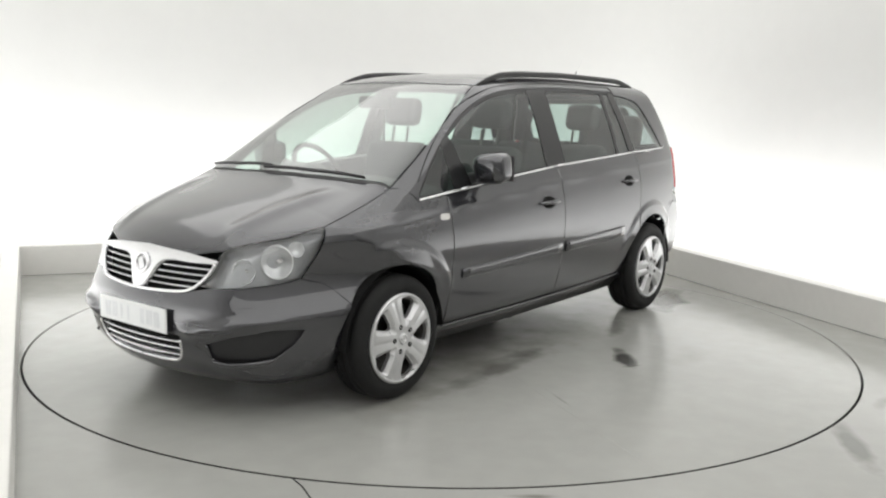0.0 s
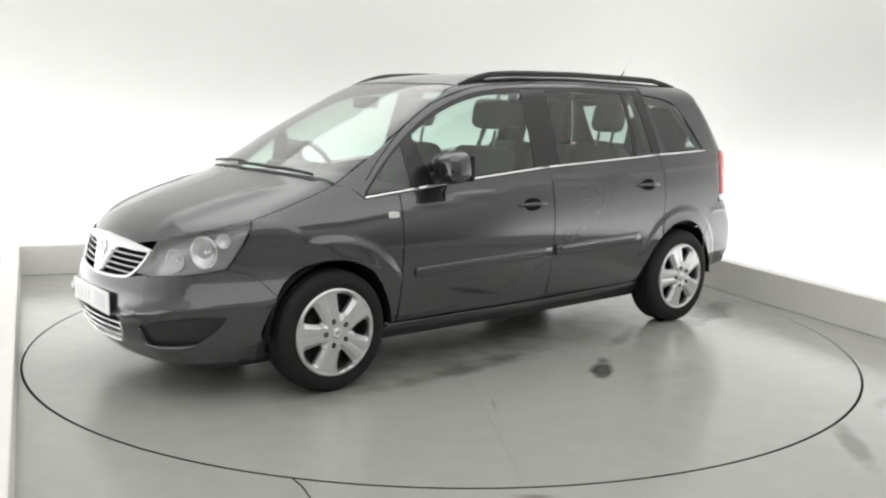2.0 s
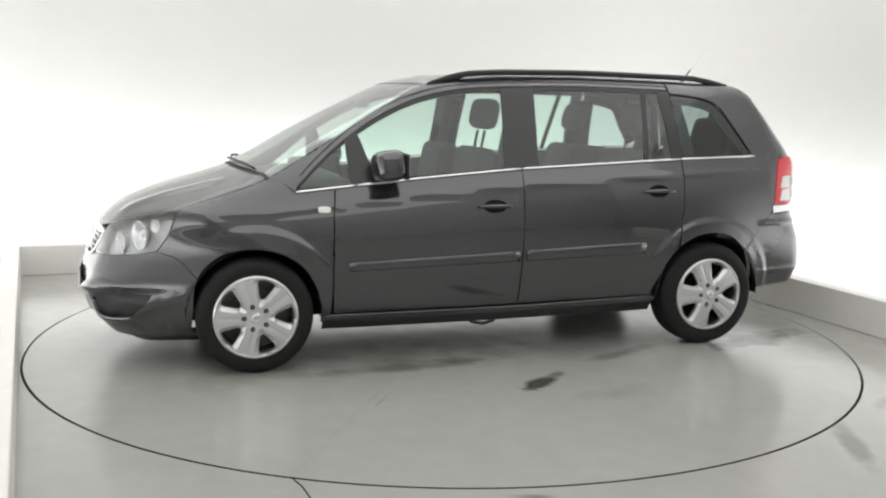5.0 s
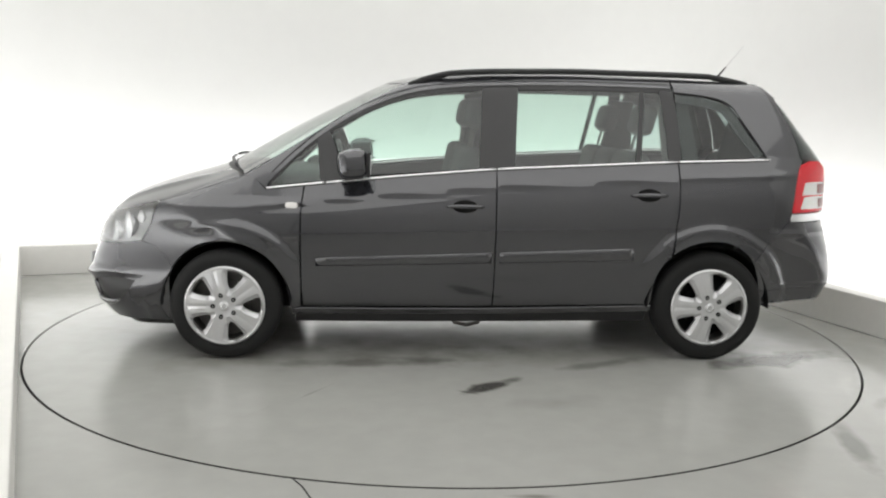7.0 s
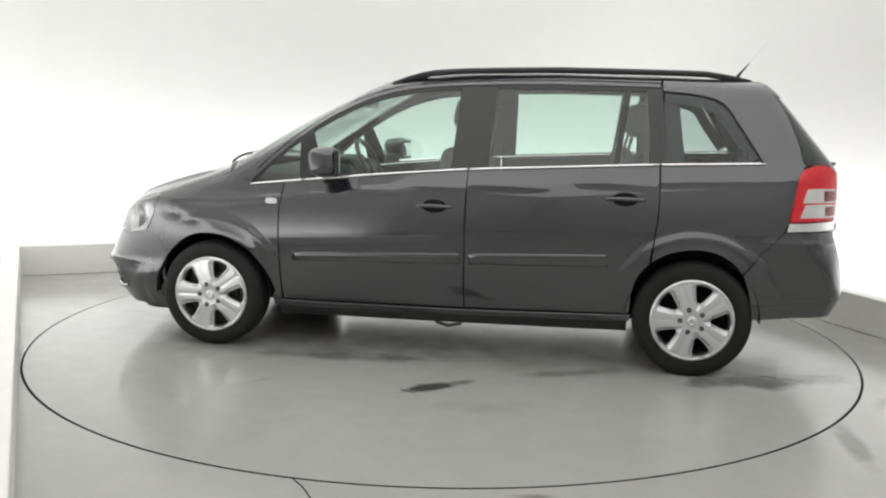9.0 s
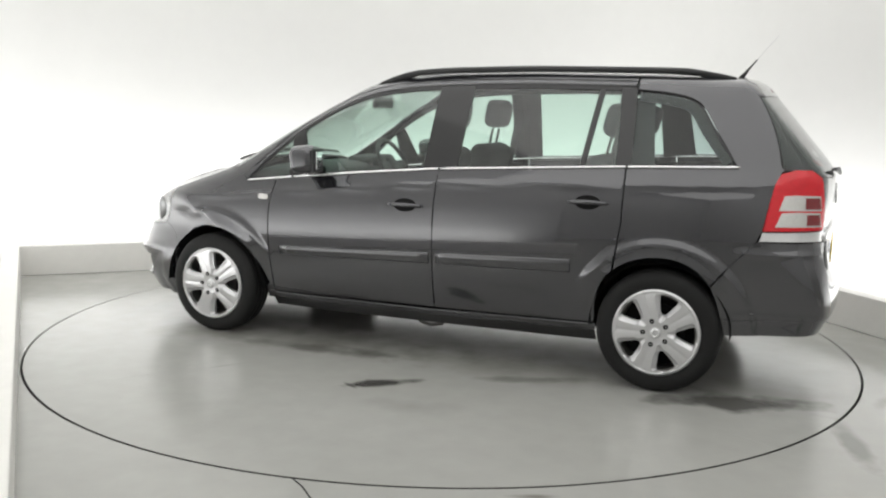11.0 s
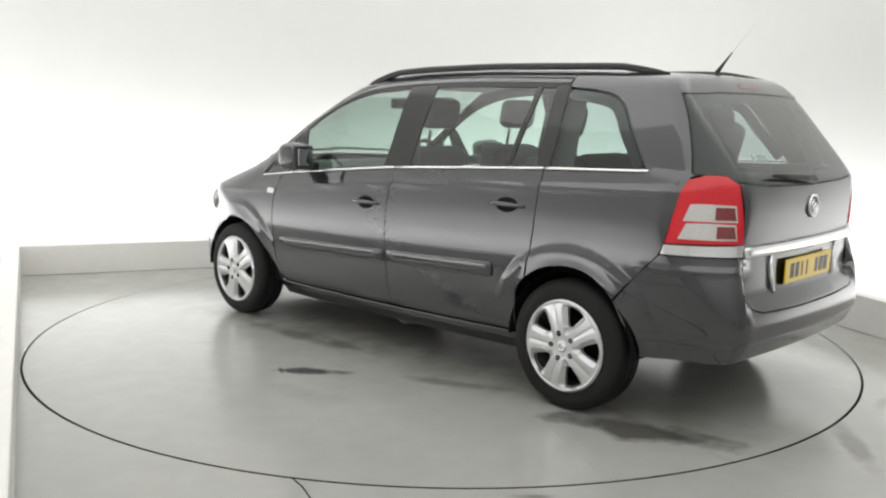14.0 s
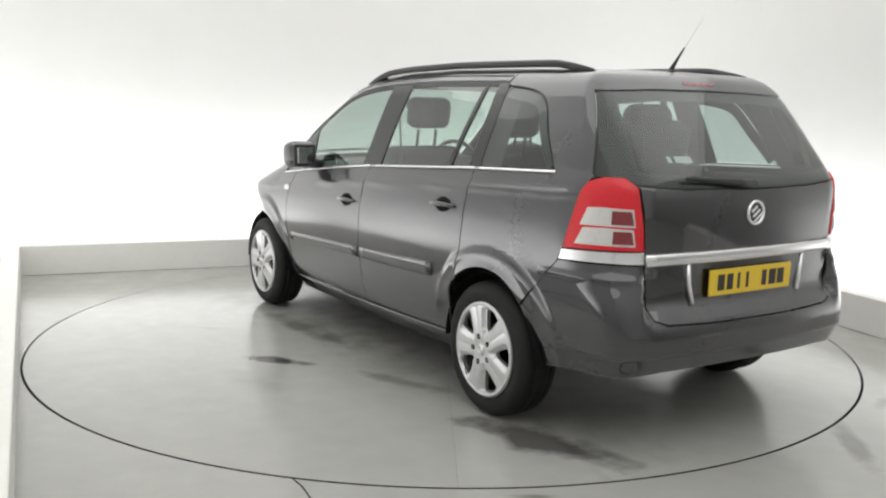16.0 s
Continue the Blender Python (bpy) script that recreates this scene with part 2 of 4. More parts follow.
part("rim_edge", lathe([(R_DISC, -0.04), (R_DISC, -0.0012), (R_DISC - 0.0008, -0.0004), (R_DISC - 0.0016, -0.0012), (R_DISC - 0.0016, -0.04)], n=160), DARK, turntable, "dark steel rim edge")

# ---- the car: one smooth implicit skin, cut into panels. x forward, y to its left, z up ----
from mathutils.geometry import delaunay_2d_cdt


def smooth_table(points, blur=0.03, n=600):
    """A smooth curve through a few (position, value) points."""
    xs, ys = np.array(points, float).T
    grid = np.linspace(xs[0] - 0.5, xs[-1] + 0.5, n)
    slope0, slope1 = (ys[1] - ys[0]) / (xs[1] - xs[0]), (ys[-1] - ys[-2]) / (xs[-1] - xs[-2])
    val = np.interp(grid, np.r_[xs[0] - 1, xs, xs[-1] + 1], np.r_[ys[0] - slope0, ys, ys[-1] + slope1])
    step = grid[1] - grid[0]
    k = np.exp(-0.5 * (np.arange(-60, 61) * step / blur) ** 2)
    pad = np.pad(val, 60, mode="reflect", reflect_type="odd")
    return grid, np.convolve(pad, k / k.sum(), mode="valid")


TOP = smooth_table([(-1.9, 1.56), (-1.6, 1.584), (-1.2, 1.602), (-0.5, 1.618), (0.0, 1.61), (0.3, 1.587), (0.5, 1.543), (1.0, 1.292), (1.44, 1.042), (1.62, 0.992), (1.8, 0.942), (2.0, 0.868), (2.16, 0.775), (2.3, 0.66)], 0.06)
SIDE = smooth_table([(0.15, 0.69), (0.24, 0.755), (0.305, 0.802), (0.42, 0.829), (0.52, 0.847), (0.64, 0.86), (0.75, 0.862), (0.87, 0.853), (0.98, 0.828), (1.07, 0.787), (1.3, 0.70), (1.5, 0.61), (1.62, 0.54)], 0.035)
BELT = smooth_table([(-1.75, 1.143), (-1.13, 1.122), (-0.13, 1.068), (0.4, 1.022), (0.8, 0.98), (1.14, 0.943)], 0.08)
NOSE = smooth_table([(0.12, 2.06), (0.19, 2.15), (0.27, 2.215), (0.36, 2.245), (0.5, 2.243), (0.58, 2.205), (0.66, 2.18), (0.76, 2.14), (0.9, 2.02)], 0.02)
TAIL = smooth_table([(0.15, -2.02), (0.25, -2.08), (0.36, -2.14), (0.44, -2.178), (0.5, -2.18), (0.57, -2.165), (0.61, -2.105), (0.8, -2.105), (1.0, -2.12), (1.1, -2.116), (1.14, -2.09), (1.52, -1.765), (1.6, -1.70)], 0.02)
TAILSIDE = smooth_table([(0.15, -2.02), (0.25, -2.08), (0.36, -2.14), (0.44, -2.178), (0.5, -2.18), (0.64, -2.162), (0.8, -2.118), (1.0, -2.12), (1.1, -2.116), (1.14, -2.09), (1.52, -1.765), (1.6, -1.70)], 0.02)
CORNER = smooth_table([(0.2, 2.2), (0.45, 2.4), (0.62, 3.8), (0.72, 3.2), (0.84, 1.6), (1.1, 0.8)], 0.04)
TAILBEND = smooth_table([(0.3, 2.4), (0.62, 2.4), (0.83, 3.6), (1.12, 5.9), (1.5, 6.0)], 0.06)
TAILFLAT = smooth_table([(0.3, 0.59), (0.58, 0.59), (0.72, 0.56), (1.5, 0.56)], 0.05)
WHEELS = ((1.3515, 0.302), (-1.3515, 0.308))


def at(table, v):
    return np.interp(v, *table)


def smax(a, b, k):
    h = np.maximum(k - np.abs(a - b), 0)
    return np.maximum(a, b) + h * h / (4 * k)


def skin(p):
    """Below zero inside the body, above outside."""
    x, a, z = p[..., 0], np.abs(p[..., 1]), p[..., 2]
    top = (z - at(TOP, x + 0.3 * a * a) + (0.06 + 0.05 * np.clip((x - 1.25) / 0.4, 0, 1)) * a * a) * 0.88
    top = top - 0.012 * np.exp(-((a - 0.40 - 0.12 * np.clip((1.95 - x) / 0.6, 0, 1)) / 0.05) ** 2) * np.clip((x - 1.42) / 0.15, 0, 1) * np.clip((2.1 - x) / 0.12, 0, 1)
    fade = np.clip((1.5 - z) / 0.4, 0, 1)
    fade = fade * fade * (3 - 2 * fade) * np.clip((z - 0.6) / 0.3, 0, 1)
    half = at(SIDE, z - (at(BELT, np.clip(x, -1.8, 1.2)) - 1.07) * fade)
    half = half - 0.02 * np.clip(x / 1.13, 0, 2) ** 2 - 0.05 * np.clip(-x / 1.7, 0, 1.4) ** 4 * np.clip((1.52 - z) / 0.36, 0, 1)
    for wx, wz in WHEELS:
        r = np.hypot(x - wx, z - wz)
        t = np.clip((0.484 - r) / 0.045, 0, 1)
        inner = np.clip(np.where((x - wx) * wx < 0, (z - 0.44) / 0.16, 1), 0, 1)
        half = half + (0.015 * t * t * (3 - 2 * t) + 0.008 * np.exp(-((r - 0.365) / 0.035) ** 2)) * inner * inner * (3 - 2 * inner)
    half = half + 0.006 * np.exp(-((z - at(BELT, np.clip(x, -1.9, 1.3)) + 0.085) / 0.018) ** 2)
    side = a - half
    c = at(CORNER, z)
    nose = (x - at(NOSE, z) + 0.35 * a * a + c * np.maximum(a - 0.45, 0) ** 2) * 0.8
    ledge = np.clip((a - 0.28) / 0.1, 0, 1) * np.clip((0.84 - a) / 0.15, 0, 1)
    nose = nose - 0.03 * ledge * np.exp(-((z - 0.40 - 0.17 * (a - 0.3)) / 0.03) ** 2)
    corner = at(TAILBEND, z) * np.maximum(a - at(TAILFLAT, z), 0) ** 2
    outer = np.clip((a - 0.575) / 0.05, 0, 1)
    tail = (at(TAIL, z) * (1 - outer) + at(TAILSIDE, z) * outer + 0.1 * a * a + corner - x) * 0.9
    g = smax(top, side, 0.10)
    g = smax(g, nose, 0.05)
    g = smax(g, tail, 0.05)
    behind = np.clip((-1.68 - x) / 0.05, 0, 1)
    ridge = np.exp(-((z - 0.735) / 0.014) ** 2) * np.clip((a - 0.62) / 0.04, 0, 1) + 0.6 * np.exp(-((z - 0.43) / 0.016) ** 2)
    return g - 0.006 * ridge * behind


def normal(p):
    e, out = 2e-3, np.zeros_like(p)
    for i in range(3):
        d = np.zeros(3)
        d[i] = e
        out[..., i] = skin(p + d) - skin(p - d)
    return out / np.maximum(np.linalg.norm(out, axis=-1, keepdims=True), 1e-9)


def meet(o, d, far=1.9):
    """The skin's point on rays that start inside the body."""
    o, d = np.broadcast_arrays(np.asarray(o, float), np.asarray(d, float))
    lo, hi = np.zeros(o.shape[:-1]), np.full(o.shape[:-1], far)
    for _ in range(26):
        mid = (lo + hi) / 2
        out = skin(o + d * mid[..., None]) > 0
        lo, hi = np.where(out, lo, mid), np.where(out, mid, hi)
    return o + d * ((lo + hi) / 2)[..., None]


def on_side(pts):
    p = np.array(pts, float)
    return meet(np.c_[p[:, 0], 0 * p[:, 0], p[:, 1]], (0, 1, 0))


def on_nose(pts):
    p = np.array(pts, float)
    return meet(np.c_[0 * p[:, 0] + 0.9, p[:, 0], p[:, 1]], (1, 0, 0))


def on_tail(pts):
    p = np.array(pts, float)
    return meet(np.c_[0 * p[:, 0] - 0.9, p[:, 0], p[:, 1]], (-1, 0, 0))


def on_top(pts):
    p = np.array(pts, float)
    return meet(np.c_[p[:, 0], p[:, 1], 0 * p[:, 0] + 0.5], (0, 0, 1))


# each map unrolls the skin round an axis: to flat coordinates, and back along a ray
MAPS = {
    "side": (lambda p: np.c_[p[:, 0], np.arctan2(p[:, 2] - 0.5, p[:, 1]) * 0.8], lambda q: (np.c_[q[:, 0], 0 * q[:, 0], 0 * q[:, 0] + 0.5], np.c_[0 * q[:, 0], np.cos(q[:, 1] / 0.8), np.sin(q[:, 1] / 0.8)])),
    "nose": (lambda p: np.c_[np.arctan2(p[:, 1], p[:, 0] - 1.3) * 0.85, p[:, 2]], lambda q: (np.c_[0 * q[:, 0] + 1.3, 0 * q[:, 0], q[:, 1]], np.c_[np.cos(q[:, 0] / 0.85), np.sin(q[:, 0] / 0.85), 0 * q[:, 0]])),
    "tail": (lambda p: np.c_[np.arctan2(p[:, 1], -1.3 - p[:, 0]) * 0.85, p[:, 2]], lambda q: (np.c_[0 * q[:, 0] - 1.3, 0 * q[:, 0], q[:, 1]], np.c_[-np.cos(q[:, 0] / 0.85), np.sin(q[:, 0] / 0.85), 0 * q[:, 0]])),
    "top": (lambda p: p[:, :2].copy(), lambda q: (np.c_[q[:, 0], q[:, 1], 0 * q[:, 0] + 0.5], np.c_[0 * q[:, 0], 0 * q[:, 0], 0 * q[:, 0] + 1])),
}


def curve(*pts, n=8):
    """A smooth run through a few 2D points."""
    p = np.array(pts, float)
    ext = np.vstack([2 * p[0] - p[1], p, 2 * p[-1] - p[-2]])
    out = []
    for i in range(1, len(ext) - 2):
        a, b, c, d = ext[i - 1:i + 3]
        for k in range(n):
            t = k / n
            out.append(0.5 * (2 * b + (c - a) * t + (2 * a - 5 * b + 4 * c - d) * t * t + (3 * b - a - 3 * c + d) * t ** 3))
    out.append(p[-1])
    return [tuple(v) for v in out]


def inside(q, poly):
    a, b = poly, np.roll(poly, -1, 0)
    hit = np.zeros(len(q), bool)
    for (x0, y0), (x1, y1) in zip(a, b):
        cross = (y0 > q[:, 1]) != (y1 > q[:, 1])
        hit ^= cross & (q[:, 0] < (x1 - x0) * (q[:, 1] - y0) / ((y1 - y0) if y1 != y0 else 1e-12) + x0)
    return hit


def panel(name, outline, kind, mat, parent, gap=0.0025, depth=0.012, lift=0.0, step=0.04, mirror=False, label=""):
    """A sheet of the skin inside an outline of points on it, with turned-in edges."""
    to_flat, back = MAPS[kind]
    poly = to_flat(np.asarray(outline, float))
    keep = [i for i in range(len(poly)) if np.linalg.norm(poly[i] - poly[i - 1]) > 1e-4]
    poly = poly[keep]
    if np.sum(poly[:, 0] * np.roll(poly[:, 1], -1) - poly[:, 1] * np.roll(poly[:, 0], -1)) < 0:
        poly = poly[::-1]
    fine = []
    for a, b in zip(poly, np.roll(poly, -1, 0)):
        n = max(1, int(np.ceil(np.linalg.norm(b - a) / step)))
        fine += [a + (b - a) * i / n for i in range(n)]
    poly = np.array(fine)
    if gap:
        e1, e2 = poly - np.roll(poly, 1, 0), np.roll(poly, -1, 0) - poly
        n1, n2 = (np.c_[-e[:, 1], e[:, 0]] / np.maximum(np.linalg.norm(e, axis=1, keepdims=True), 1e-9) for e in (e1, e2))
        m = n1 + n2
        m /= np.maximum(np.linalg.norm(m, axis=1, keepdims=True), 0.6)
        poly = poly + m * gap
    lo, hi = poly.min(0), poly.max(0)
    gx, gy = np.meshgrid(np.arange(lo[0] + step / 2, hi[0], step), np.arange(lo[1] + step / 2, hi[1], step))
    q = np.c_[gx.ravel(), gy.ravel()]
    q = q[inside(q, poly)]
    if len(q):
        near = np.min(np.linalg.norm(q[:, None] - poly[None], axis=2), axis=1)
        q = q[near > step * 0.5]
    n = len(poly)
    pts = np.vstack([poly, q]) if len(q) else poly
    v, _, f, _, _, _ = delaunay_2d_cdt([Vector(p) for p in pts], [], [list(range(n))], 1, 1e-6)
    v = np.array([tuple(p) for p in v])
    o, d = back(v)
    p = meet(o, d)
    nor = normal(p)
    p = p + nor * lift
    faces = [tuple(t) for t in f]
    a, b, c = (p[[t[i] for t in faces]] for i in range(3))
    if np.sum(np.cross(b - a, c - a) * nor[[t[0] for t in faces]]) < 0:
        faces = [t[::-1] for t in faces]
    # turned-in edge
    count = {}
    for t in faces:
        for i in range(3):
            count[(t[i], t[(i + 1) % 3])] = 1
    rim = [(i, j) for i, j in count if (j, i) not in count]
    verts, norms = list(p), list(nor)
    ids = {}
    for i, j in rim:
        for k in (i, j):
            if k not in ids:
                ids[k] = len(verts)
                verts += [p[k], p[k] - nor[k] * depth]
                norms += [nor[k], nor[k]]
    for i, j in rim:
        out = np.cross(p[j] - p[i], nor[i])
        out = out / max(np.linalg.norm(out), 1e-9)
        for k in (i, j):
            norms[ids[k] + 1] = out
            norms[ids[k]] = out + nor[k]
        faces.append((ids[i], ids[i] + 1, ids[j] + 1, ids[j]))
    verts, norms = np.array(verts), np.array(norms)
    norms /= np.linalg.norm(norms, axis=1, keepdims=True)
    if mirror:
        verts, norms, faces = verts * (1, -1, 1), norms * (1, -1, 1), [t[::-1] for t in faces]
    return mesh_object(name, verts, faces, mat, parent, label, norms)


def line(pts, n):
    """Points at even steps along a run of 2D points."""
    p = np.array(pts, float)
    s = np.r_[0, np.cumsum(np.linalg.norm(np.diff(p, axis=0), axis=1))]
    t = np.linspace(0, s[-1], n)
    return [(np.interp(v, s, p[:, 0]), np.interp(v, s, p[:, 1])) for v in t]


def mirrored(bm, flip):
    if flip:
        bm.transform(Matrix.Diagonal((1, -1, 1, 1)))
    return bm


car = tagged(new("car"), "dark grey five-door people carrier parked on the turntable", "car")

belt = lambda x: float(at(BELT, x))
arch_f = curve((1.66, 0.34), (1.655, 0.46), (1.61, 0.55), (1.51, 0.628), (1.38, 0.658), (1.25, 0.642), (1.13, 0.58), (1.045, 0.47), (1.012, 0.36), (1.005, 0.27))
arch_r = curve((-1.03, 0.27), (-1.03, 0.42), (-1.06, 0.53), (-1.125, 0.61), (-1.23, 0.668), (-1.36, 0.688), (-1.48, 0.662), (-1.575, 0.59), (-1.63, 0.48), (-1.655, 0.34))
frame_top = curve((1.12, 0.975), (1.0, 1.095), (0.86, 1.215), (0.71, 1.318), (0.56, 1.398), (0.40, 1.458), (0.21, 1.498), (-0.07, 1.522), (-0.55, 1.535), (-1.14, 1.528))
hood_edge = [(1.28, 0.70), (1.40, 0.705), (1.55, 0.71), (1.72, 0.705)]
lamp_top = curve((1.72, 0.705), (1.86, 0.632), (1.975, 0.53), (2.065, 0.43))
front_lip = curve((2.065, 0.43), (2.13, 0.25), (2.152, 0.0))
screen_edge = curve((1.275, 0.70), (0.83, 0.635), (0.385, 0.53))
win_side = curve((0.59, 1.48), (0.611, 1.43), (0.658, 1.30), (0.706, 1.145), n=6)
roof_line = curve((0.385, 0.53), (0.0, 0.515), (-0.8, 0.50), (-1.62, 0.495))

tip_z = float(on_top([(1.72, 0.705)])[0][2])
wing_seam = [(1.75, 0.61), (1.70, 0.575), (1.643, 0.507)]
lamp_out = list(on_side([(1.735, tip_z - 0.03), (1.765, 0.745), (1.80, 0.685), (1.835, 0.634)]))

for flip in (False, True):
    kw = dict(parent=car, mirror=flip)
    arch_top = [p for p in arch_f if not (p[0] > 1.5 and p[1] < 0.515)]
    # front wing
    wing = list(on_side(wing_seam)) + list(on_side([p for p in arch_top if p[1] > 0.30 or p[0] < 1.2])) + list(on_side([(0.945, 0.285), (0.943, 0.42), (0.945, 0.62), (0.942, 0.81), (0.93, 0.93), (0.928, belt(0.93) - 0.006), (1.13, belt(1.13) - 0.006)])) + list(on_top([(1.215, 0.722)] + hood_edge)) + lamp_out
    panel("front_wing", wing, "side", PAINT, step=0.011, **kw)
    # doors
    door = panel("front_door", on_side([(0.94, 0.81), (0.941, 0.62), (0.939, 0.42), (0.935, 0.29), (0.4, 0.294), (-0.122, 0.30), (-0.125, 0.64), (-0.126, 0.92), (-0.13, belt(-0.13) - 0.006)] + [(x, belt(x) - 0.006) for x in np.linspace(0.0, 0.92, 9)] + [(0.928, 0.93)]), "side", PAINT, step=0.025, **kw)
    rear_door = panel("rear_door", on_side([(-0.13, belt(-0.13) - 0.006), (-0.129, 0.92), (-0.127, 0.64), (-0.125, 0.30), (-0.6, 0.308), (-1.02, 0.318)] + [p for p in arch_r if p[0] > -1.125 and p[1] > 0.33] + [(-1.135, 0.74), (-1.148, 0.85), (-1.15, 1.0)] + [(x, belt(x) - 0.006) for x in np.linspace(-1.145, -0.2, 9)]), "side", PAINT, step=0.025, **kw)
    # rear quarter with the pillar round the last window
    quarter = [p for p in arch_r if p[0] < -1.12 and not (p[0] < -1.5 and p[1] < 0.56)] + [(-1.68, 0.67), (-1.79, 0.79), (-1.815, 0.85), (-1.842, 1.0), (-1.88, 1.125)]
    quarter = list(on_side(quarter)) + list(on_tail([(0.704, 1.138)] + [(y + 0.002, z) for y, z in win_side[::-1]])) + list(on_top([(-1.642, 0.503),  (-1.60, 0.497), (-1.3, 0.498), (-1.15, 0.499)])) + list(on_side([(-1.15, 1.53), (-1.15, 1.508)] + curve((-1.16, 1.508), (-1.30, 1.495), (-1.42, 1.47), (-1.49, 1.425), (-1.56, 1.32), (-1.675, 1.145), n=5) + [(x, belt(x) - 0.006) for x in (-1.68, -1.5, -1.3, -1.15)] + [(-1.152, 1.0), (-1.15, 0.85), (-1.137, 0.74)]))
    panel("rear_quarter_panel", quarter, "side", PAINT, step=0.012, **kw)
    # pillar by the windscreen and the rail above the doors
    panel("roof_side_frame", list(on_side([(1.135, belt(1.13) + 0.002)] + frame_top)) + list(on_top([(-1.148, 0.50)] + roof_line[::-1][8:] + screen_edge[::-1] + [(1.22, 0.724)])), "side", PAINT, **kw)
    # sill
    panel("sill", on_side([(1.0, 0.275), (0.94, 0.281), (-0.12, 0.288), (-1.03, 0.312), (-1.03, 0.275), (-0.1, 0.252), (1.0, 0.242)]), "side", PAINT, lift=0.006, **kw)
    # Lower sill coloured black for the shade and dark floor its paint reflects.
    panel("sill_shade", on_side([(0.985, 0.247), (-0.1, 0.257), (-1.02, 0.28), (-1.02, 0.195), (0.985, 0.175)]), "side", BLACK, lift=-0.012, label="sill underside, its shade put in as black", **kw)
    # glass and black frames
    panel("front_quarter_window", on_side([(1.115, 0.962)] + curve((1.10, 0.99), (0.98, 1.105), (0.85, 1.212)) + [(0.835, 0.995), (0.835, 0.985)]), "side", CLEAR, lift=-0.006, depth=0.004, **kw)
    panel("window_divider", on_side([(0.855, 1.215), (0.795, 1.258), (0.70, 1.005), (0.835, 0.985)]), "side", GLOSSBLACK, lift=-0.003, gap=-0.005, **kw)
    panel("front_door_window", on_side([(0.705, 1.012), (0.782, 1.265)] + curve((0.71, 1.305), (0.56, 1.385), (0.40, 1.444), (0.21, 1.484), (-0.055, 1.506)) + [(-0.05, 1.3), (-0.04, belt(-0.04) + 0.01)]), "side", CLEAR, lift=-0.008, depth=0.004, **kw)
    panel("door_pillar", on_side([(-0.035, belt(-0.03) + 0.006), (-0.05, 1.3), (-0.06, 1.507), (-0.13, 1.511), (-0.13, belt(-0.13) + 0.006)]), "side", GLOSSBLACK, lift=-0.003, gap=-0.005, **kw)
    panel("door_pillar", on_side([(-0.132, belt(-0.13) + 0.006), (-0.132, 1.511), (-0.255, 1.513), (-0.24, 1.3), (-0.228, belt(-0.22) + 0.006)]), "side", GLOSSBLACK, lift=-0.003, gap=-0.005, **kw)
    panel("rear_door_window", on_side([(-0.23, belt(-0.23) + 0.008), (-0.242, 1.3), (-0.258, 1.513), (-0.6, 1.52), (-1.07, 1.512), (-1.09, 1.3), (-1.095, belt(-1.09) + 0.008)]), "side", CLEAR, lift=-0.008, depth=0.004, **kw)
    panel("window_divider", on_side([(-0.905, belt(-0.9) + 0.008), (-0.955, 1.512), (-0.985, 1.512), (-0.935, belt(-0.9) + 0.008)]), "side", GLOSSBLACK, lift=-0.004, gap=0.0, **kw)
    panel("door_pillar", on_side([(-1.097, belt(-1.09) + 0.006), (-1.092, 1.3), (-1.072, 1.513), (-1.145, 1.511), (-1.16, 1.3), (-1.165, belt(-1.16) + 0.006)]), "side", GLOSSBLACK, lift=-0.003, gap=-0.005, **kw)
    rear_glass = curve((-1.155, 1.503), (-1.30, 1.49), (-1.415, 1.465), (-1.48, 1.42), (-1.55, 1.315), (-1.66, 1.16), n=5)
    panel("rear_quarter_window", on_side([(-1.165, belt(-1.16) + 0.008), (-1.16, 1.3)] + rear_glass + [(-1.66, belt(-1.66) + 0.008)]), "side", REARGLASS, lift=-0.006, depth=0.004, **kw)
    rim = on_side(rear_glass)
    centre = np.array([-1.33, 0.7, 1.25])
    rim = rim + (centre - rim) / np.linalg.norm(centre - rim, axis=1, keepdims=True) * 0.022
    part("window_surround", mirrored(bar(rim - normal(rim) * 0.014, normal(rim), 0.07, 0.004), flip), GLOSSBLACK, car)
    panel("window_seal", on_side(frame_top + [(-1.14, 1.512), (-0.55, 1.519), (-0.07, 1.507)] + curve((-0.07, 1.507), (0.21, 1.484), (0.40, 1.444), (0.56, 1.385), (0.71, 1.305), (0.86, 1.205), (1.0, 1.085), (1.105, 0.98))), "side", BLACK, lift=-0.005, gap=-0.004, **kw)
    # seam round the top of the doors
    seam = on_side([(x + 0.012, z + 0.026) for x, z in frame_top[2:]] + [(-1.152, 1.545), (-1.153, 1.515)])
    part("door_seam", mirrored(bar(seam, normal(seam), 0.005, 0.0025, sides=6), flip), DARK, car)
    # belt strip, three pieces
    for x0, x1 in ((1.13, 0.815), (0.805, -0.125), (-0.135, -1.145), (-1.155, -1.685)):
        p = on_side([(x, belt(x) + 0.001) for x in np.linspace(x0, x1, 14)])
        part("belt_strip", mirrored(bar(p + normal(p) * 0.001, normal(p), 0.013, 0.012), flip), CHROME, car, "bright chrome strip below the windows", smooth=True)
    # rub strips
    for x0, x1, owner in ((0.86, -0.105, door), (-0.15, -0.90, rear_door)):
        xs = np.linspace(x0, x1, 16)
        p = on_side([(x, 0.552 + (0.86 - x) * 0.034) for x in xs])
        wide = [0.05 + 0.022 * (0.86 - x) / 1.76 for x in xs]
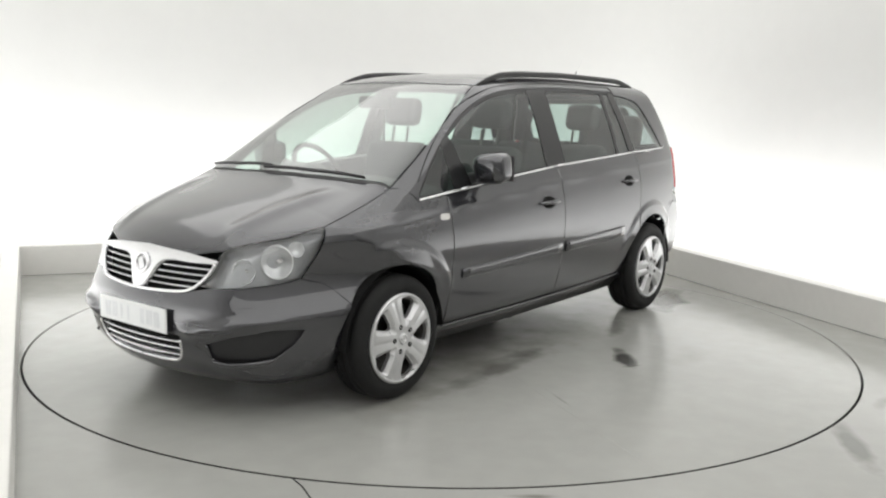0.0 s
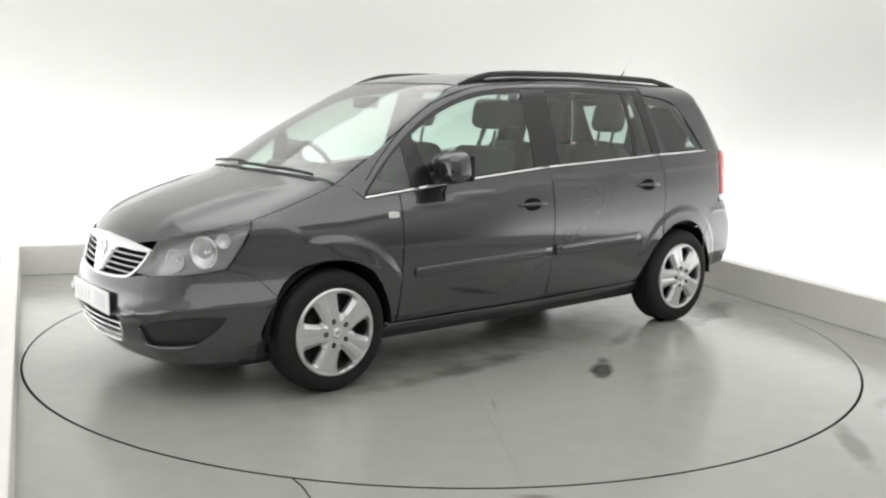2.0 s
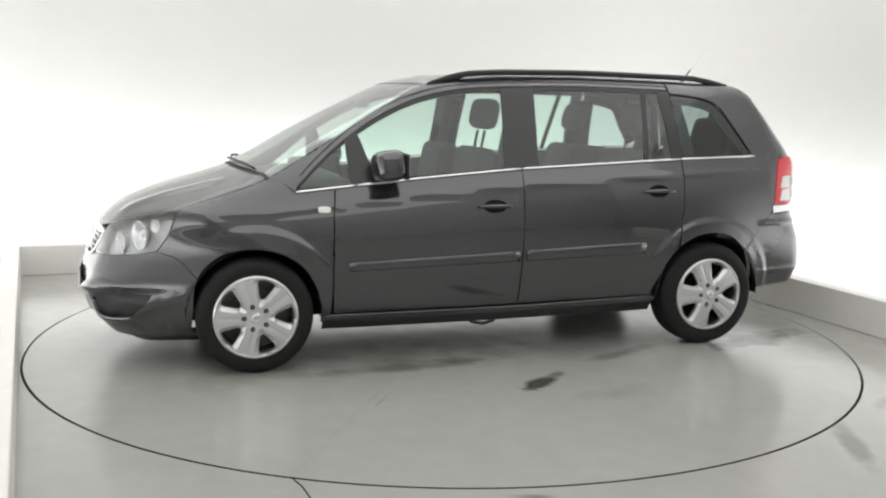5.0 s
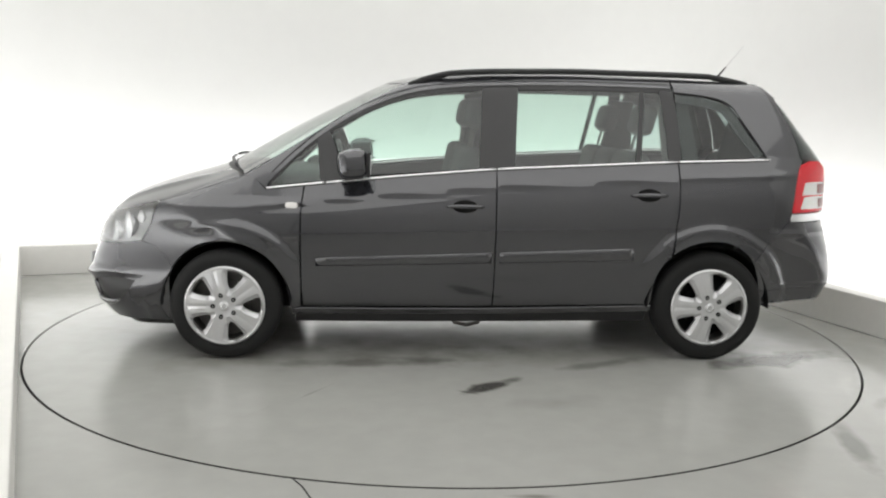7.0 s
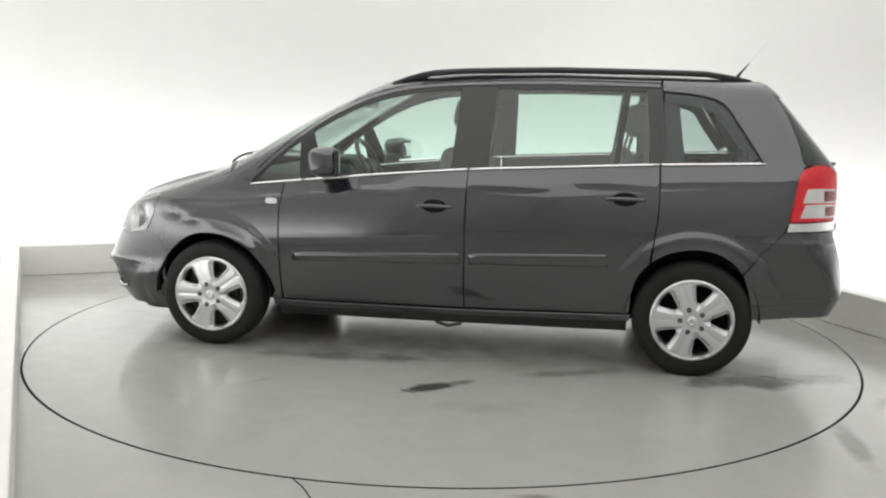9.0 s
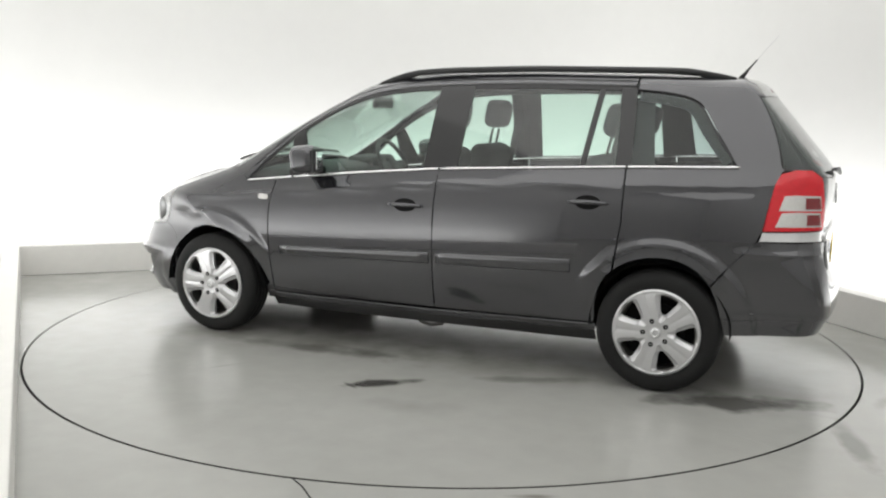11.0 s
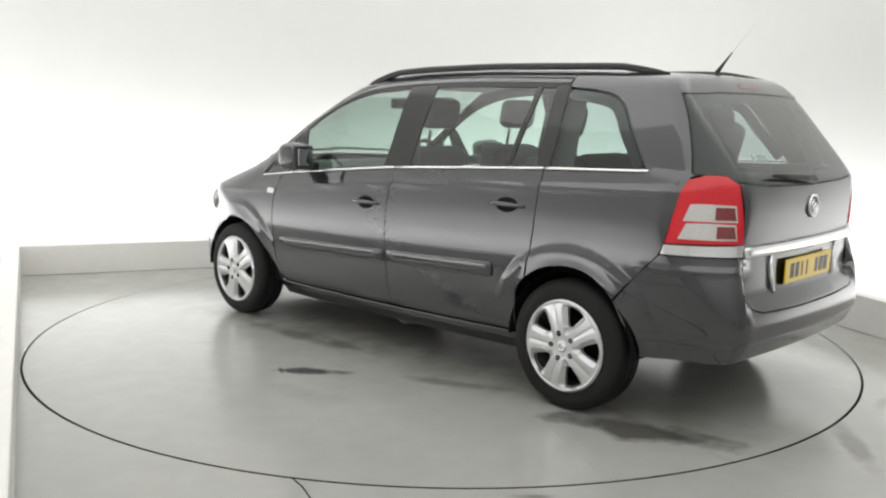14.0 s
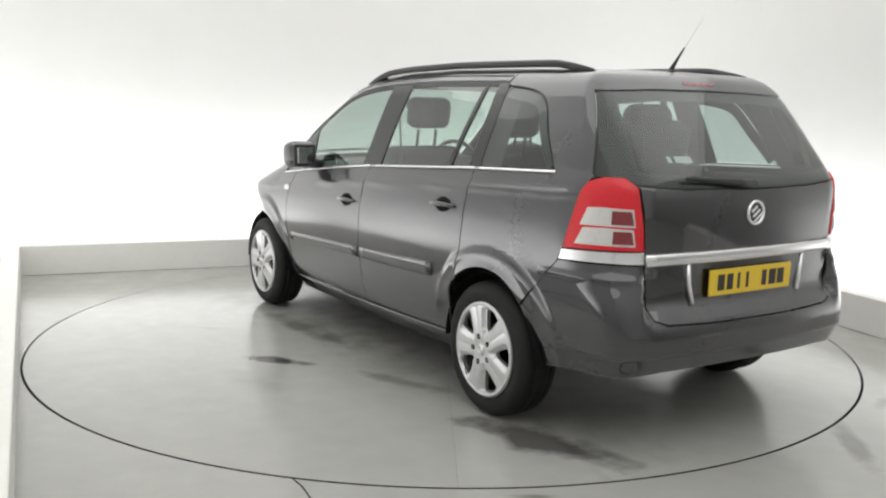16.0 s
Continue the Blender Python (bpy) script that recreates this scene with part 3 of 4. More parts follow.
        part("rub_strip", mirrored(bar(p + normal(p) * 0.004, normal(p), wide, 0.018, sides=12, power=2.4), flip), PAINT, owner, "body-coloured rubbing strip", smooth=True)
    # handles
    for hx, hz, owner in ((0.045, 0.866, door), (-0.975, 0.94, rear_door)):
        c = on_side([(hx, hz)])[0]
        cup = [(hx + 0.068 * math.cos(a), hz + 0.036 * math.sin(a)) for a in np.linspace(0, math.tau, 24, endpoint=False)]
        # Flat dark patch on the skin, painted shade of the hollow behind the handle.
        panel("handle_shade", on_side(cup), "side", DARK, owner, lift=0.0015, gap=0.0, depth=0.004, mirror=flip, step=0.02)
        xs = np.linspace(hx + 0.10, hx - 0.105, 13)
        p = on_side([(x, hz - 0.002) for x in xs])
        lift = np.array([0.006 + 0.026 * math.sin(math.pi * i / 12) ** 0.6 for i in range(13)])[:, None]
        wide = [0.010 + 0.013 * math.sin(math.pi * (0.1 + 0.8 * i / 12)) for i in range(13)]
        part("door_handle", mirrored(bar(p + normal(p) * lift, normal(p), wide, 0.016, sides=10, power=2.3), flip), PAINT, owner, "body-coloured door handle", smooth=True)
    # side indicator
    rep = [(0.99 + 0.034 * math.copysign(abs(math.cos(a)) ** 0.5, math.cos(a)), 0.857 + 0.016 * math.copysign(abs(math.sin(a)) ** 0.5, math.sin(a))) for a in np.linspace(0, math.tau, 16, endpoint=False)]
    panel("side_indicator", on_side(rep), "side", SMOKE, lift=0.004, gap=0, depth=0.006, step=0.015, label="small pale side indicator lamp", **kw)
    # roof rail
    path = list(on_top(line([(0.36, 0.535), (0.0, 0.522), (-0.8, 0.505), (-1.62, 0.49)], 26)))
    lift = [-0.018 + 0.044 * min(1, math.sin(math.pi * min(1, max(0, (i + 0.3) / 25.6))) * 2.6) ** 0.7 for i in range(26)]
    path = [Vector(p) + Vector((0, 0, h)) for p, h in zip(path, lift)]
    part("roof_rail", mirrored(bar(path, [(0, 0.25, 1)] * 26, [0.014 + 0.020 * min(1, i / 5, (25 - i) / 4) for i in range(26)], 0.034, sides=12, power=2.6), flip), BLACK, car, "satin black roof rail", smooth=True)
    # door mirror
    mirror = part("door_mirror", mirrored(block((-0.082, -0.094, -0.094), (0.082, 0.094, 0.094), 0.058, pose(0.658, 0.872, 1.09, 4, 6, 6) @ Matrix.Diagonal((1, 1, 0.86, 1)), 5), flip), PAINT, car, "body-coloured door mirror", smooth=True)
    part("mirror_glass", mirrored(block((-0.004, -0.060, -0.050), (0.004, 0.060, 0.050), 0.003, pose(0.576, 0.868, 1.088, 0, 0, 15)), flip), MIRROR, mirror, "mirror glass in a black rim")
    part("mirror_rim", mirrored(block((-0.010, -0.080, -0.068), (0.010, 0.080, 0.068), 0.009, pose(0.586, 0.870, 1.088, 0, 0, 11)), flip), BLACK, mirror)
    part("mirror_arm", mirrored(block((-0.055, -0.10, -0.022), (0.045, 0.05, 0.035), 0.018, pose(0.675, 0.815, 1.036, 10, 0, -8), 3), flip), BLACK, mirror)

# ---- bonnet, screen, roof ----


def both(pts):
    """An outline from half of it, mirrored across the middle."""
    return list(pts) + [(x, -y) for x, y in reversed(pts) if abs(y) > 1e-6]


panel("bonnet", on_top(both(front_lip[::-1] + lamp_top[::-1] + hood_edge[::-1] + curve((1.285, 0.69), (1.36, 0.5), (1.42, 0.25), (1.44, 0.0)))), "top", PAINT, car, step=0.022)
cowl_low = curve((1.445, 0.0), (1.425, 0.25), (1.365, 0.5), (1.285, 0.695))
cowl_high = curve((1.265, 0.69), (1.33, 0.5), (1.39, 0.25), (1.41, 0.0))
panel("windscreen_cowl", on_top(cowl_low + cowl_high + [(x, -y) for x, y in cowl_high[::-1]] + [(x, -y) for x, y in cowl_low[::-1]]), "top", BLACK, car, gap=0.001, lift=-0.006, step=0.03)
screen_top = curve((0.39, 0.525), (0.47, 0.3), (0.50, 0.0))
screen = cowl_high[::-1] + [(x, y - 0.004) for x, y in screen_edge] + screen_top
panel("windscreen", on_top(both(screen)), "top", SCREEN, car, lift=-0.004, depth=0.004, label="green-tinted windscreen")
tail_top = curve((-1.64, 0.50), (-1.675, 0.3), (-1.69, 0.0))
panel("roof", on_top(both([(x - 0.004, y) for x, y in screen_top[::-1]] + [(x, y) for x, y in roof_line] + tail_top)), "top", PAINT, car, label="dark grey roof panel")
panel("headlining", on_top(both([(x - 0.05, y * 0.95) for x, y in screen_top[::-1]] + [(x, y * 0.96) for x, y in roof_line] + tail_top)), "top", SHELF, car, lift=-0.045, depth=0.002, gap=0.01, step=0.1)

# ---- nose ----
lamp_low = [(0.43, 0.598), (0.55, 0.604), (0.63, 0.615)]
bumper_top = [(0.0, 0.556), (0.20, 0.56), (0.30, 0.572), (0.40, 0.594)] + lamp_low
low_open = [(0.0, 0.382), (0.29, 0.388), (0.315, 0.37), (0.30, 0.30), (0.265, 0.262), (0.0, 0.248)]
fog_open = [(0.44, 0.36), (0.55, 0.40), (0.66, 0.425), (0.735, 0.42), (0.712, 0.355), (0.65, 0.283), (0.58, 0.262), (0.50, 0.258), (0.445, 0.285)]

# the bumper in bands round its openings
skins = []
no_gap = dict(parent=None, gap=0.0, depth=0.02, step=0.025)
for flip in (False, True):
    arch_side = wing_seam + [(1.655, 0.46), (1.66, 0.43)]
    arch_low = [(1.66, 0.43), (1.663, 0.34), (1.668, 0.27)]
    up = list(on_nose(bumper_top)) + [lamp_out[-1]] + list(on_side(arch_side)) + list(on_nose([(0.735, 0.42), (0.66, 0.425), (0.55, 0.40), (0.44, 0.36), (0.40, 0.372), (0.315, 0.385), (0.29, 0.388), (0.0, 0.382)]))
    skins.append(panel("bumper_skin", up, "nose", PAINT, mirror=flip, **no_gap))
    mid = list(on_nose([(0.315, 0.385), (0.40, 0.372), (0.44, 0.36), (0.445, 0.285), (0.43, 0.262), (0.265, 0.262), (0.30, 0.30), (0.315, 0.37)]))
    skins.append(panel("bumper_skin", mid, "nose", PAINT, mirror=flip, **no_gap))
    outer = list(on_nose([(0.735, 0.42)])) + list(on_side(arch_low)) + list(on_nose([(0.735, 0.27), (0.65, 0.283), (0.712, 0.355)]))
    skins.append(panel("bumper_skin", outer, "nose", PAINT, mirror=flip, **no_gap))
    low = list(on_nose([(0.0, 0.248), (0.265, 0.262), (0.43, 0.262), (0.445, 0.285), (0.50, 0.258), (0.58, 0.262), (0.65, 0.283), (0.735, 0.27)])) + list(on_side([(1.668, 0.27), (1.672, 0.225)])) + list(on_nose([(0.70, 0.195), (0.5, 0.18), (0.25, 0.175), (0.0, 0.173)]))
    skins.append(panel("bumper_skin", low, "nose", PAINT, mirror=flip, **no_gap))
front_bumper = merge("front_bumper", skins, PAINT, car, "dark grey front bumper with black lower grilles")
for flip in (False, True):
    panel("fog_recess", on_nose(fog_open), "nose", BLACK, front_bumper, gap=-0.01, lift=-0.022, depth=0.004, mirror=flip, label="black recess in the bumper corner")
    blade = on_nose(curve((0.452, 0.282), (0.50, 0.264), (0.56, 0.263), (0.62, 0.274), (0.66, 0.292), n=4))
    taper = [0.010 + 0.022 * math.sin(math.pi * k / (len(blade) - 1)) for k in range(len(blade))]
    part("recess_blade", mirrored(bar(blade - normal(blade) * 0.003, normal(blade), taper, 0.022, power=2.2), flip), PAINT, front_bumper, smooth=True)
    panel("chin_spoiler", on_nose([(0.0, 0.172), (0.25, 0.174), (0.5, 0.179), (0.68, 0.19), (0.66, 0.135), (0.4, 0.12), (0.0, 0.115)]), "nose", BLACK, front_bumper, gap=0.0, lift=-0.03, mirror=flip)
panel("lower_grille", on_nose([(y, z) for y, z in low_open] + [(-y, z) for y, z in low_open[::-1]]), "nose", DARK, front_bumper, gap=-0.01, lift=-0.04, depth=0.003)
for i in range(3):
    z = 0.285 + i * 0.033
    w = 0.285 + 0.01 * i
    p = on_nose([(y, z) for y in np.linspace(-w, w, 17)])
    part("grille_slat", bar(p - normal(p) * 0.012, normal(p), 0.007, 0.022), CHROME if i else ALLOY, front_bumper, smooth=True)
ring = on_nose([(y, z) for y, z in curve((0.0, 0.248), (0.20, 0.253), (0.265, 0.266), (0.30, 0.305), (0.313, 0.365))])
for flip in (False, True):
    part("grille_surround", mirrored(bar(ring, normal(ring), 0.012, 0.014), flip), CHROME, front_bumper, smooth=True)

gr = curve((0.0, 0.75), (0.25, 0.735), (0.425, 0.71)) + curve((0.425, 0.70), (0.40, 0.655), (0.35, 0.60), (0.30, 0.578)) + [(0.15, 0.566), (0.0, 0.562)]
grille = panel("grille", on_nose(gr + [(-y, z) for y, z in gr[::-1]]), "nose", DARK, car, gap=0.0, lift=-0.035, depth=0.003, label="chrome-framed black slatted radiator grille")
chrome_top = curve((0.0, 0.752), (0.25, 0.738), (0.43, 0.716)) + curve((0.425, 0.702), (0.30, 0.70), (0.13, 0.695), (0.06, 0.61), (0.035, 0.575), (0.0, 0.566))
panel("grille_bar", on_nose(chrome_top + [(-y, z) for y, z in chrome_top[::-1] if y > 1e-6]), "nose", CHROME, grille, gap=0.0, lift=0.006, depth=0.03, step=0.025, label="chrome V-shaped grille bar")
for flip in (False, True):
    edge = on_nose(curve((0.425, 0.70), (0.405, 0.655), (0.35, 0.598), (0.28, 0.574), (0.10, 0.564), (0.0, 0.562)))
    part("grille_frame", mirrored(bar(edge, normal(edge), 0.016, 0.02), flip), CHROME, grille, smooth=True)
    for z, a, b in ((0.598, 0.075, 0.335), (0.625, 0.09, 0.365), (0.652, 0.11, 0.385), (0.679, 0.13, 0.40)):
        p = on_nose([(y, z) for y in np.linspace(a, b, 9)])
        part("grille_slat", mirrored(bar(p - normal(p) * 0.012, normal(p), 0.008, 0.02), flip), ALLOY, grille, smooth=True)
badge = on_nose([(0.0, 0.668)])[0]
turn_front = Matrix.Translation(badge) @ pose(0, 0, 0, 0, 78, 0)
part("badge", lathe([(0.036, 0.006), (0.043, 0.016), (0.050, 0.016), (0.054, 0.006)], turn_front, 32, True), CHROME, grille, "round chrome badge", smooth=True)
part("badge_emblem", block((-0.03, -0.018, 0.008), (0.03, 0.018, 0.014), 0.004, turn_front @ pose(0, 0, 0, 0, 0, 30)), ALLOY, grille)

for flip in (False, True):
    head = list(on_nose([(0.43, 0.702), (0.415, 0.655), (0.37, 0.606), (0.40, 0.599)] + lamp_low)) + lamp_out[::-1] + list(on_top(lamp_top))
    lamp = panel("headlamp", head, "nose", LENS, car, lift=0.002, depth=0.01, mirror=flip, step=0.03, label="clear headlamp with two round reflectors")
    panel("lamp_housing", head, "nose", LAMPBOX, lamp, lift=-0.06, gap=0.004, depth=-0.058, mirror=flip, step=0.03)
    for c, r, yaw in (((2.02, 0.515, 0.668), 0.056, 22), ((1.925, 0.62, 0.712), 0.076, 28)):
        bowl = lathe([(0.0, -0.045), (0.018, -0.04), (r * 0.55, -0.025), (r * 0.9, 0.005), (r, 0.018), (r * 1.02, 0.014)], Matrix.Translation((c[0] - 0.02, c[1] - 0.012, c[2])) @ pose(0, 0, 0, 0, 0, yaw) @ pose(0, 0, 0, 0, 90, 0), 28)
        part("reflector", mirrored(bowl, flip), REFLECTOR, lamp, "round chrome reflector", smooth=True)
        bulb = lathe([(0.0, 0.0), (0.010, -0.004), (0.012, -0.03)], Matrix.Translation((c[0] - 0.02, c[1] - 0.012, c[2])) @ pose(0, 0, 0, 0, 0, yaw) @ pose(0, 0, 0, 0, 90, 0), 16)
        part("bulb_cap", mirrored(bulb, flip), SMOKE, lamp, smooth=True)
    tip = on_nose([(0.665, 0.765)])[0]
    bowl = lathe([(0.0, -0.02), (0.03, 0.0), (0.036, 0.012)], Matrix.Translation(tip - np.array([0.03, 0.02, 0.0])) @ pose(0, 0, 0, 0, 0, 40) @ pose(0, 0, 0, 0, 90, 0), 20)
    part("indicator_bowl", mirrored(bowl, flip), REFLECTOR, lamp, smooth=True)


def number_plate(name, cx, cz, tilt, mat, ink, facing, label, parent):
    plate = part(name, block((-0.004, -0.26, -0.0555), (0.004, 0.26, 0.0555), 0.003, Matrix.Translation((cx, 0, cz)) @ pose(0, 0, 0, 0, tilt, 0)), mat, parent, label)
    for i, w in enumerate((0.042, 0.038, 0.016, 0.016, 0, 0.03, 0.046, 0.044)):
        y = facing * (-0.19 + i * 0.0545)
        if w:
            part("plate_bar", block((facing * 0.004 - 0.001, y - w / 2, -0.034), (facing * 0.004 + 0.0012, y + w / 2, 0.034), 0, Matrix.Translation((cx, 0, cz)) @ pose(0, 0, 0, 0, tilt, 0)), ink, plate)
    return plate


number_plate("front_plate", 2.243, 0.443, 0, WHITEPLATE, GREYINK, 1, "white plate with faint grey bars", car)
for flip in (False, True):
    arm = on_top(line([(1.30, -0.60), (1.375, -0.3), (1.40, 0.0)] if flip else [(1.42, -0.04), (1.395, 0.25), (1.32, 0.58)], 9))
    part("windscreen_wiper", bar(arm + np.array([0, 0, 0.02]), [(0.5, 0, 1)] * 9, [0.010, 0.013, 0.016, 0.019, 0.020, 0.019, 0.017, 0.013, 0.010], 0.016), BLACK, car, smooth=True)

# ---- tail ----


def both_tail(pts):
    return list(pts) + [(-y, z) for y, z in reversed(pts) if abs(y) > 1e-6]


gate = [(0.0, 1.084), (0.4, 1.091), (0.64, 1.111), (0.615, 1.10), (0.603, 1.0), (0.592, 0.87), (0.588, 0.835), (0.572, 0.62), (0.56, 0.575), (0.50, 0.553), (0.25, 0.545), (0.0, 0.545)]
tailgate = panel("tailgate", on_tail(both_tail(gate)), "tail", PAINT, car, label="dark grey tailgate with a wide rear window")
win = curve((0.0, 1.492), (0.3, 1.49), (0.585, 1.482)) + win_side[1:] + curve((0.66, 1.118), (0.4, 1.095), (0.0, 1.088))
panel("rear_window", on_tail(both_tail(win)), "tail", REARGLASS, tailgate, lift=-0.003, depth=0.004, label="tinted rear window")
for flip in (False, True):
    for edge in (win_side + [(0.60, 1.13), (0.565, 1.30), (0.525, 1.43), (0.49, 1.48)], [(0.0, 1.492), (0.3, 1.49), (0.56, 1.475), (0.54, 1.435), (0.3, 1.452), (0.0, 1.455)], [(0.0, 1.088), (0.4, 1.095), (0.66, 1.118), (0.62, 1.165), (0.4, 1.145), (0.0, 1.138)]):
        panel("window_border", on_tail(edge), "tail", BLACK, tailgate, gap=-0.003, lift=-0.007, depth=0.002, mirror=flip)
spoiler = list(on_top([(-1.695, 0.0), (-1.68, 0.3), (-1.642, 0.503)])) + list(on_tail([(0.594, 1.484), (0.56, 1.484), (0.3, 1.494), (0.0, 1.496)]))
skins = []
for flip in (False, True):
    skins.append(panel("roof_spoiler", spoiler, "tail", PAINT, None, gap=0.0, lift=0.002, depth=0.02, mirror=flip, step=0.025))
merge("roof_spoiler", skins, PAINT, tailgate)
brake = on_tail([(0.10, 1.528), (0.10, 1.515), (-0.10, 1.515), (-0.10, 1.528)])
panel("high_brake_lamp", brake, "tail", DARKRED, tailgate, gap=0, lift=0.004, depth=0.008, label="dark red high brake lamp")
strip = on_tail([(y, 0.812 + 0.0 * y) for y in np.linspace(-0.588, 0.588, 25)])
part("tailgate_strip", bar(strip + normal(strip) * 0.008, normal(strip), 0.05, 0.026, sides=12, power=3.5), CHROME, tailgate, "broad chrome strip", smooth=True)
panel("plate_recess", on_tail(both_tail([(0.0, 0.785), (0.36, 0.785), (0.335, 0.61), (0.0, 0.605)])), "tail", PAINT, tailgate, gap=0, lift=0.003, depth=0.004)
for s in (-1, 1):
    edge = on_tail([(s * 0.365, 0.785), (s * 0.355, 0.70), (s * 0.335, 0.615)])
    part("recess_edge", bar(edge + normal(edge) * 0.006, normal(edge), 0.02, 0.02), CHROME, tailgate, smooth=True)
number_plate("rear_plate", -2.122, 0.70, -1, YELLOWPLATE, INK, -1, "yellow plate with dark bars", car)
b = on_tail([(0.0, 0.985)])[0]
turn_rear = Matrix.Translation(b) @ pose(0, 0, 0, 0, -88, 0)
part("badge", lathe([(0.038, 0.0), (0.045, 0.012), (0.052, 0.012), (0.057, 0.0)], turn_rear, 32, True), CHROME, tailgate, "round chrome badge", smooth=True)
for k in range(3):
    part("badge_emblem", block((-0.032 + k * 0.022, -0.03 + k * 0.004, 0.003), (-0.02 + k * 0.022, 0.03 - k * 0.004, 0.01), 0.003, turn_rear @ pose(0, 0, 0, 0, 0, 35)), CHROME, tailgate)
wiper = on_tail([(0.02, 1.10), (0.12, 1.108), (0.28, 1.118), (0.40, 1.125)])
part("rear_wiper", bar(wiper + normal(wiper) * 0.02, normal(wiper), [0.045, 0.035, 0.02, 0.012], 0.02), BLACK, tailgate, smooth=True)

for flip in (False, True):
    edge_out = curve((-1.815, 0.845), (-1.832, 0.95), (-1.852, 1.07), (-1.875, 1.118), n=4)
    shape = list(on_side(edge_out)) + list(on_tail([(0.69, 1.138), (0.645, 1.137), (0.618, 1.10), (0.602, 0.95), (0.594, 0.85)]))
    lamp = panel("tail_lamp", shape, "tail", RED, car, mirror=flip, lift=0.006, depth=0.03, step=0.03, label="red tail lamp with two clear sections")
    panel("lamp_back", shape, "tail", TRIM, lamp, mirror=flip, lift=-0.05, depth=0.004, gap=-0.02, step=0.05)
    for za, zb in ((0.868, 0.935), (0.945, 1.015)):
        inner = [(0.63, za), (0.636, zb), (0.715, zb + 0.004), (0.755 - (za - 0.86) * 0.2, zb), (0.775 - (za - 0.86) * 0.2, za)]
        panel("clear_section", on_tail(inner), "tail", SMOKE, lamp, gap=0.0, lift=0.009, depth=0.005, mirror=flip, step=0.02, label="clear lamp section")
        dark = [(0.635, za + 0.008), (0.641, zb - 0.008), (0.69, zb - 0.008), (0.694, za + 0.008)]
        panel("bulb_shade", on_tail(dark), "tail", DARKRED, lamp, gap=0.0, lift=0.0115, depth=0.003, mirror=flip, step=0.02, label="dark red bulb shade")
    low = list(on_side([(-1.80, 0.797), (-1.812, 0.842)])) + list(on_tail([(0.594, 0.848), (0.592, 0.795)]))
    panel("lamp_trim", low, "tail", CHROME, car, mirror=flip, lift=0.008, depth=0.02, step=0.025, label="chrome trim below the tail lamp")

skins = []
for flip in (False, True):
    up = list(on_tail([(0.0, 0.54), (0.25, 0.54), (0.505, 0.548), (0.565, 0.572), (0.58, 0.62), (0.592, 0.79)])) + list(on_side([(-1.797, 0.792), (-1.685, 0.675), (-1.60, 0.56), (-1.632, 0.48), (-1.652, 0.40)])) + list(on_tail([(0.5, 0.43), (0.0, 0.43)]))
    skins.append(panel("bumper_skin", up, "tail", PAINT, None, gap=0.0, depth=0.02, mirror=flip, step=0.0115))
    low = list(on_tail([(0.0, 0.427), (0.5, 0.427)])) + list(on_side([(-1.653, 0.397), (-1.665, 0.318)])) + list(on_tail([(0.5, 0.35), (0.0, 0.352)]))
    skins.append(panel("bumper_apron", low, "tail", PAINT, None, gap=0.0, depth=0.03, mirror=flip, step=0.025))
merge("rear_bumper", skins, PAINT, car, "dark grey rear bumper")

aerial = part("aerial", bar([(-1.585, 0, 1.565), (-1.60, 0, 1.60), (-1.63, 0, 1.64), (-1.67, 0, 1.69)], [(0, 1, 0)] * 4, [0.05, 0.026, 0.013, 0.006], 0.007), BLACK, car, "thin black roof aerial", smooth=True)
part("aerial_wire", bar([(-1.668, 0, 1.687), (-1.72, 0, 1.752), (-1.775, 0, 1.82)], [(0, 1, 0)] * 3, [0.003, 0.0025, 0.002], 0.002), ALLOY, aerial, "pale bare wire", smooth=True)
part("aerial_base", block((-1.63, -0.018, 1.56), (-1.56, 0.018, 1.592), 0.01), BLACK, aerial)

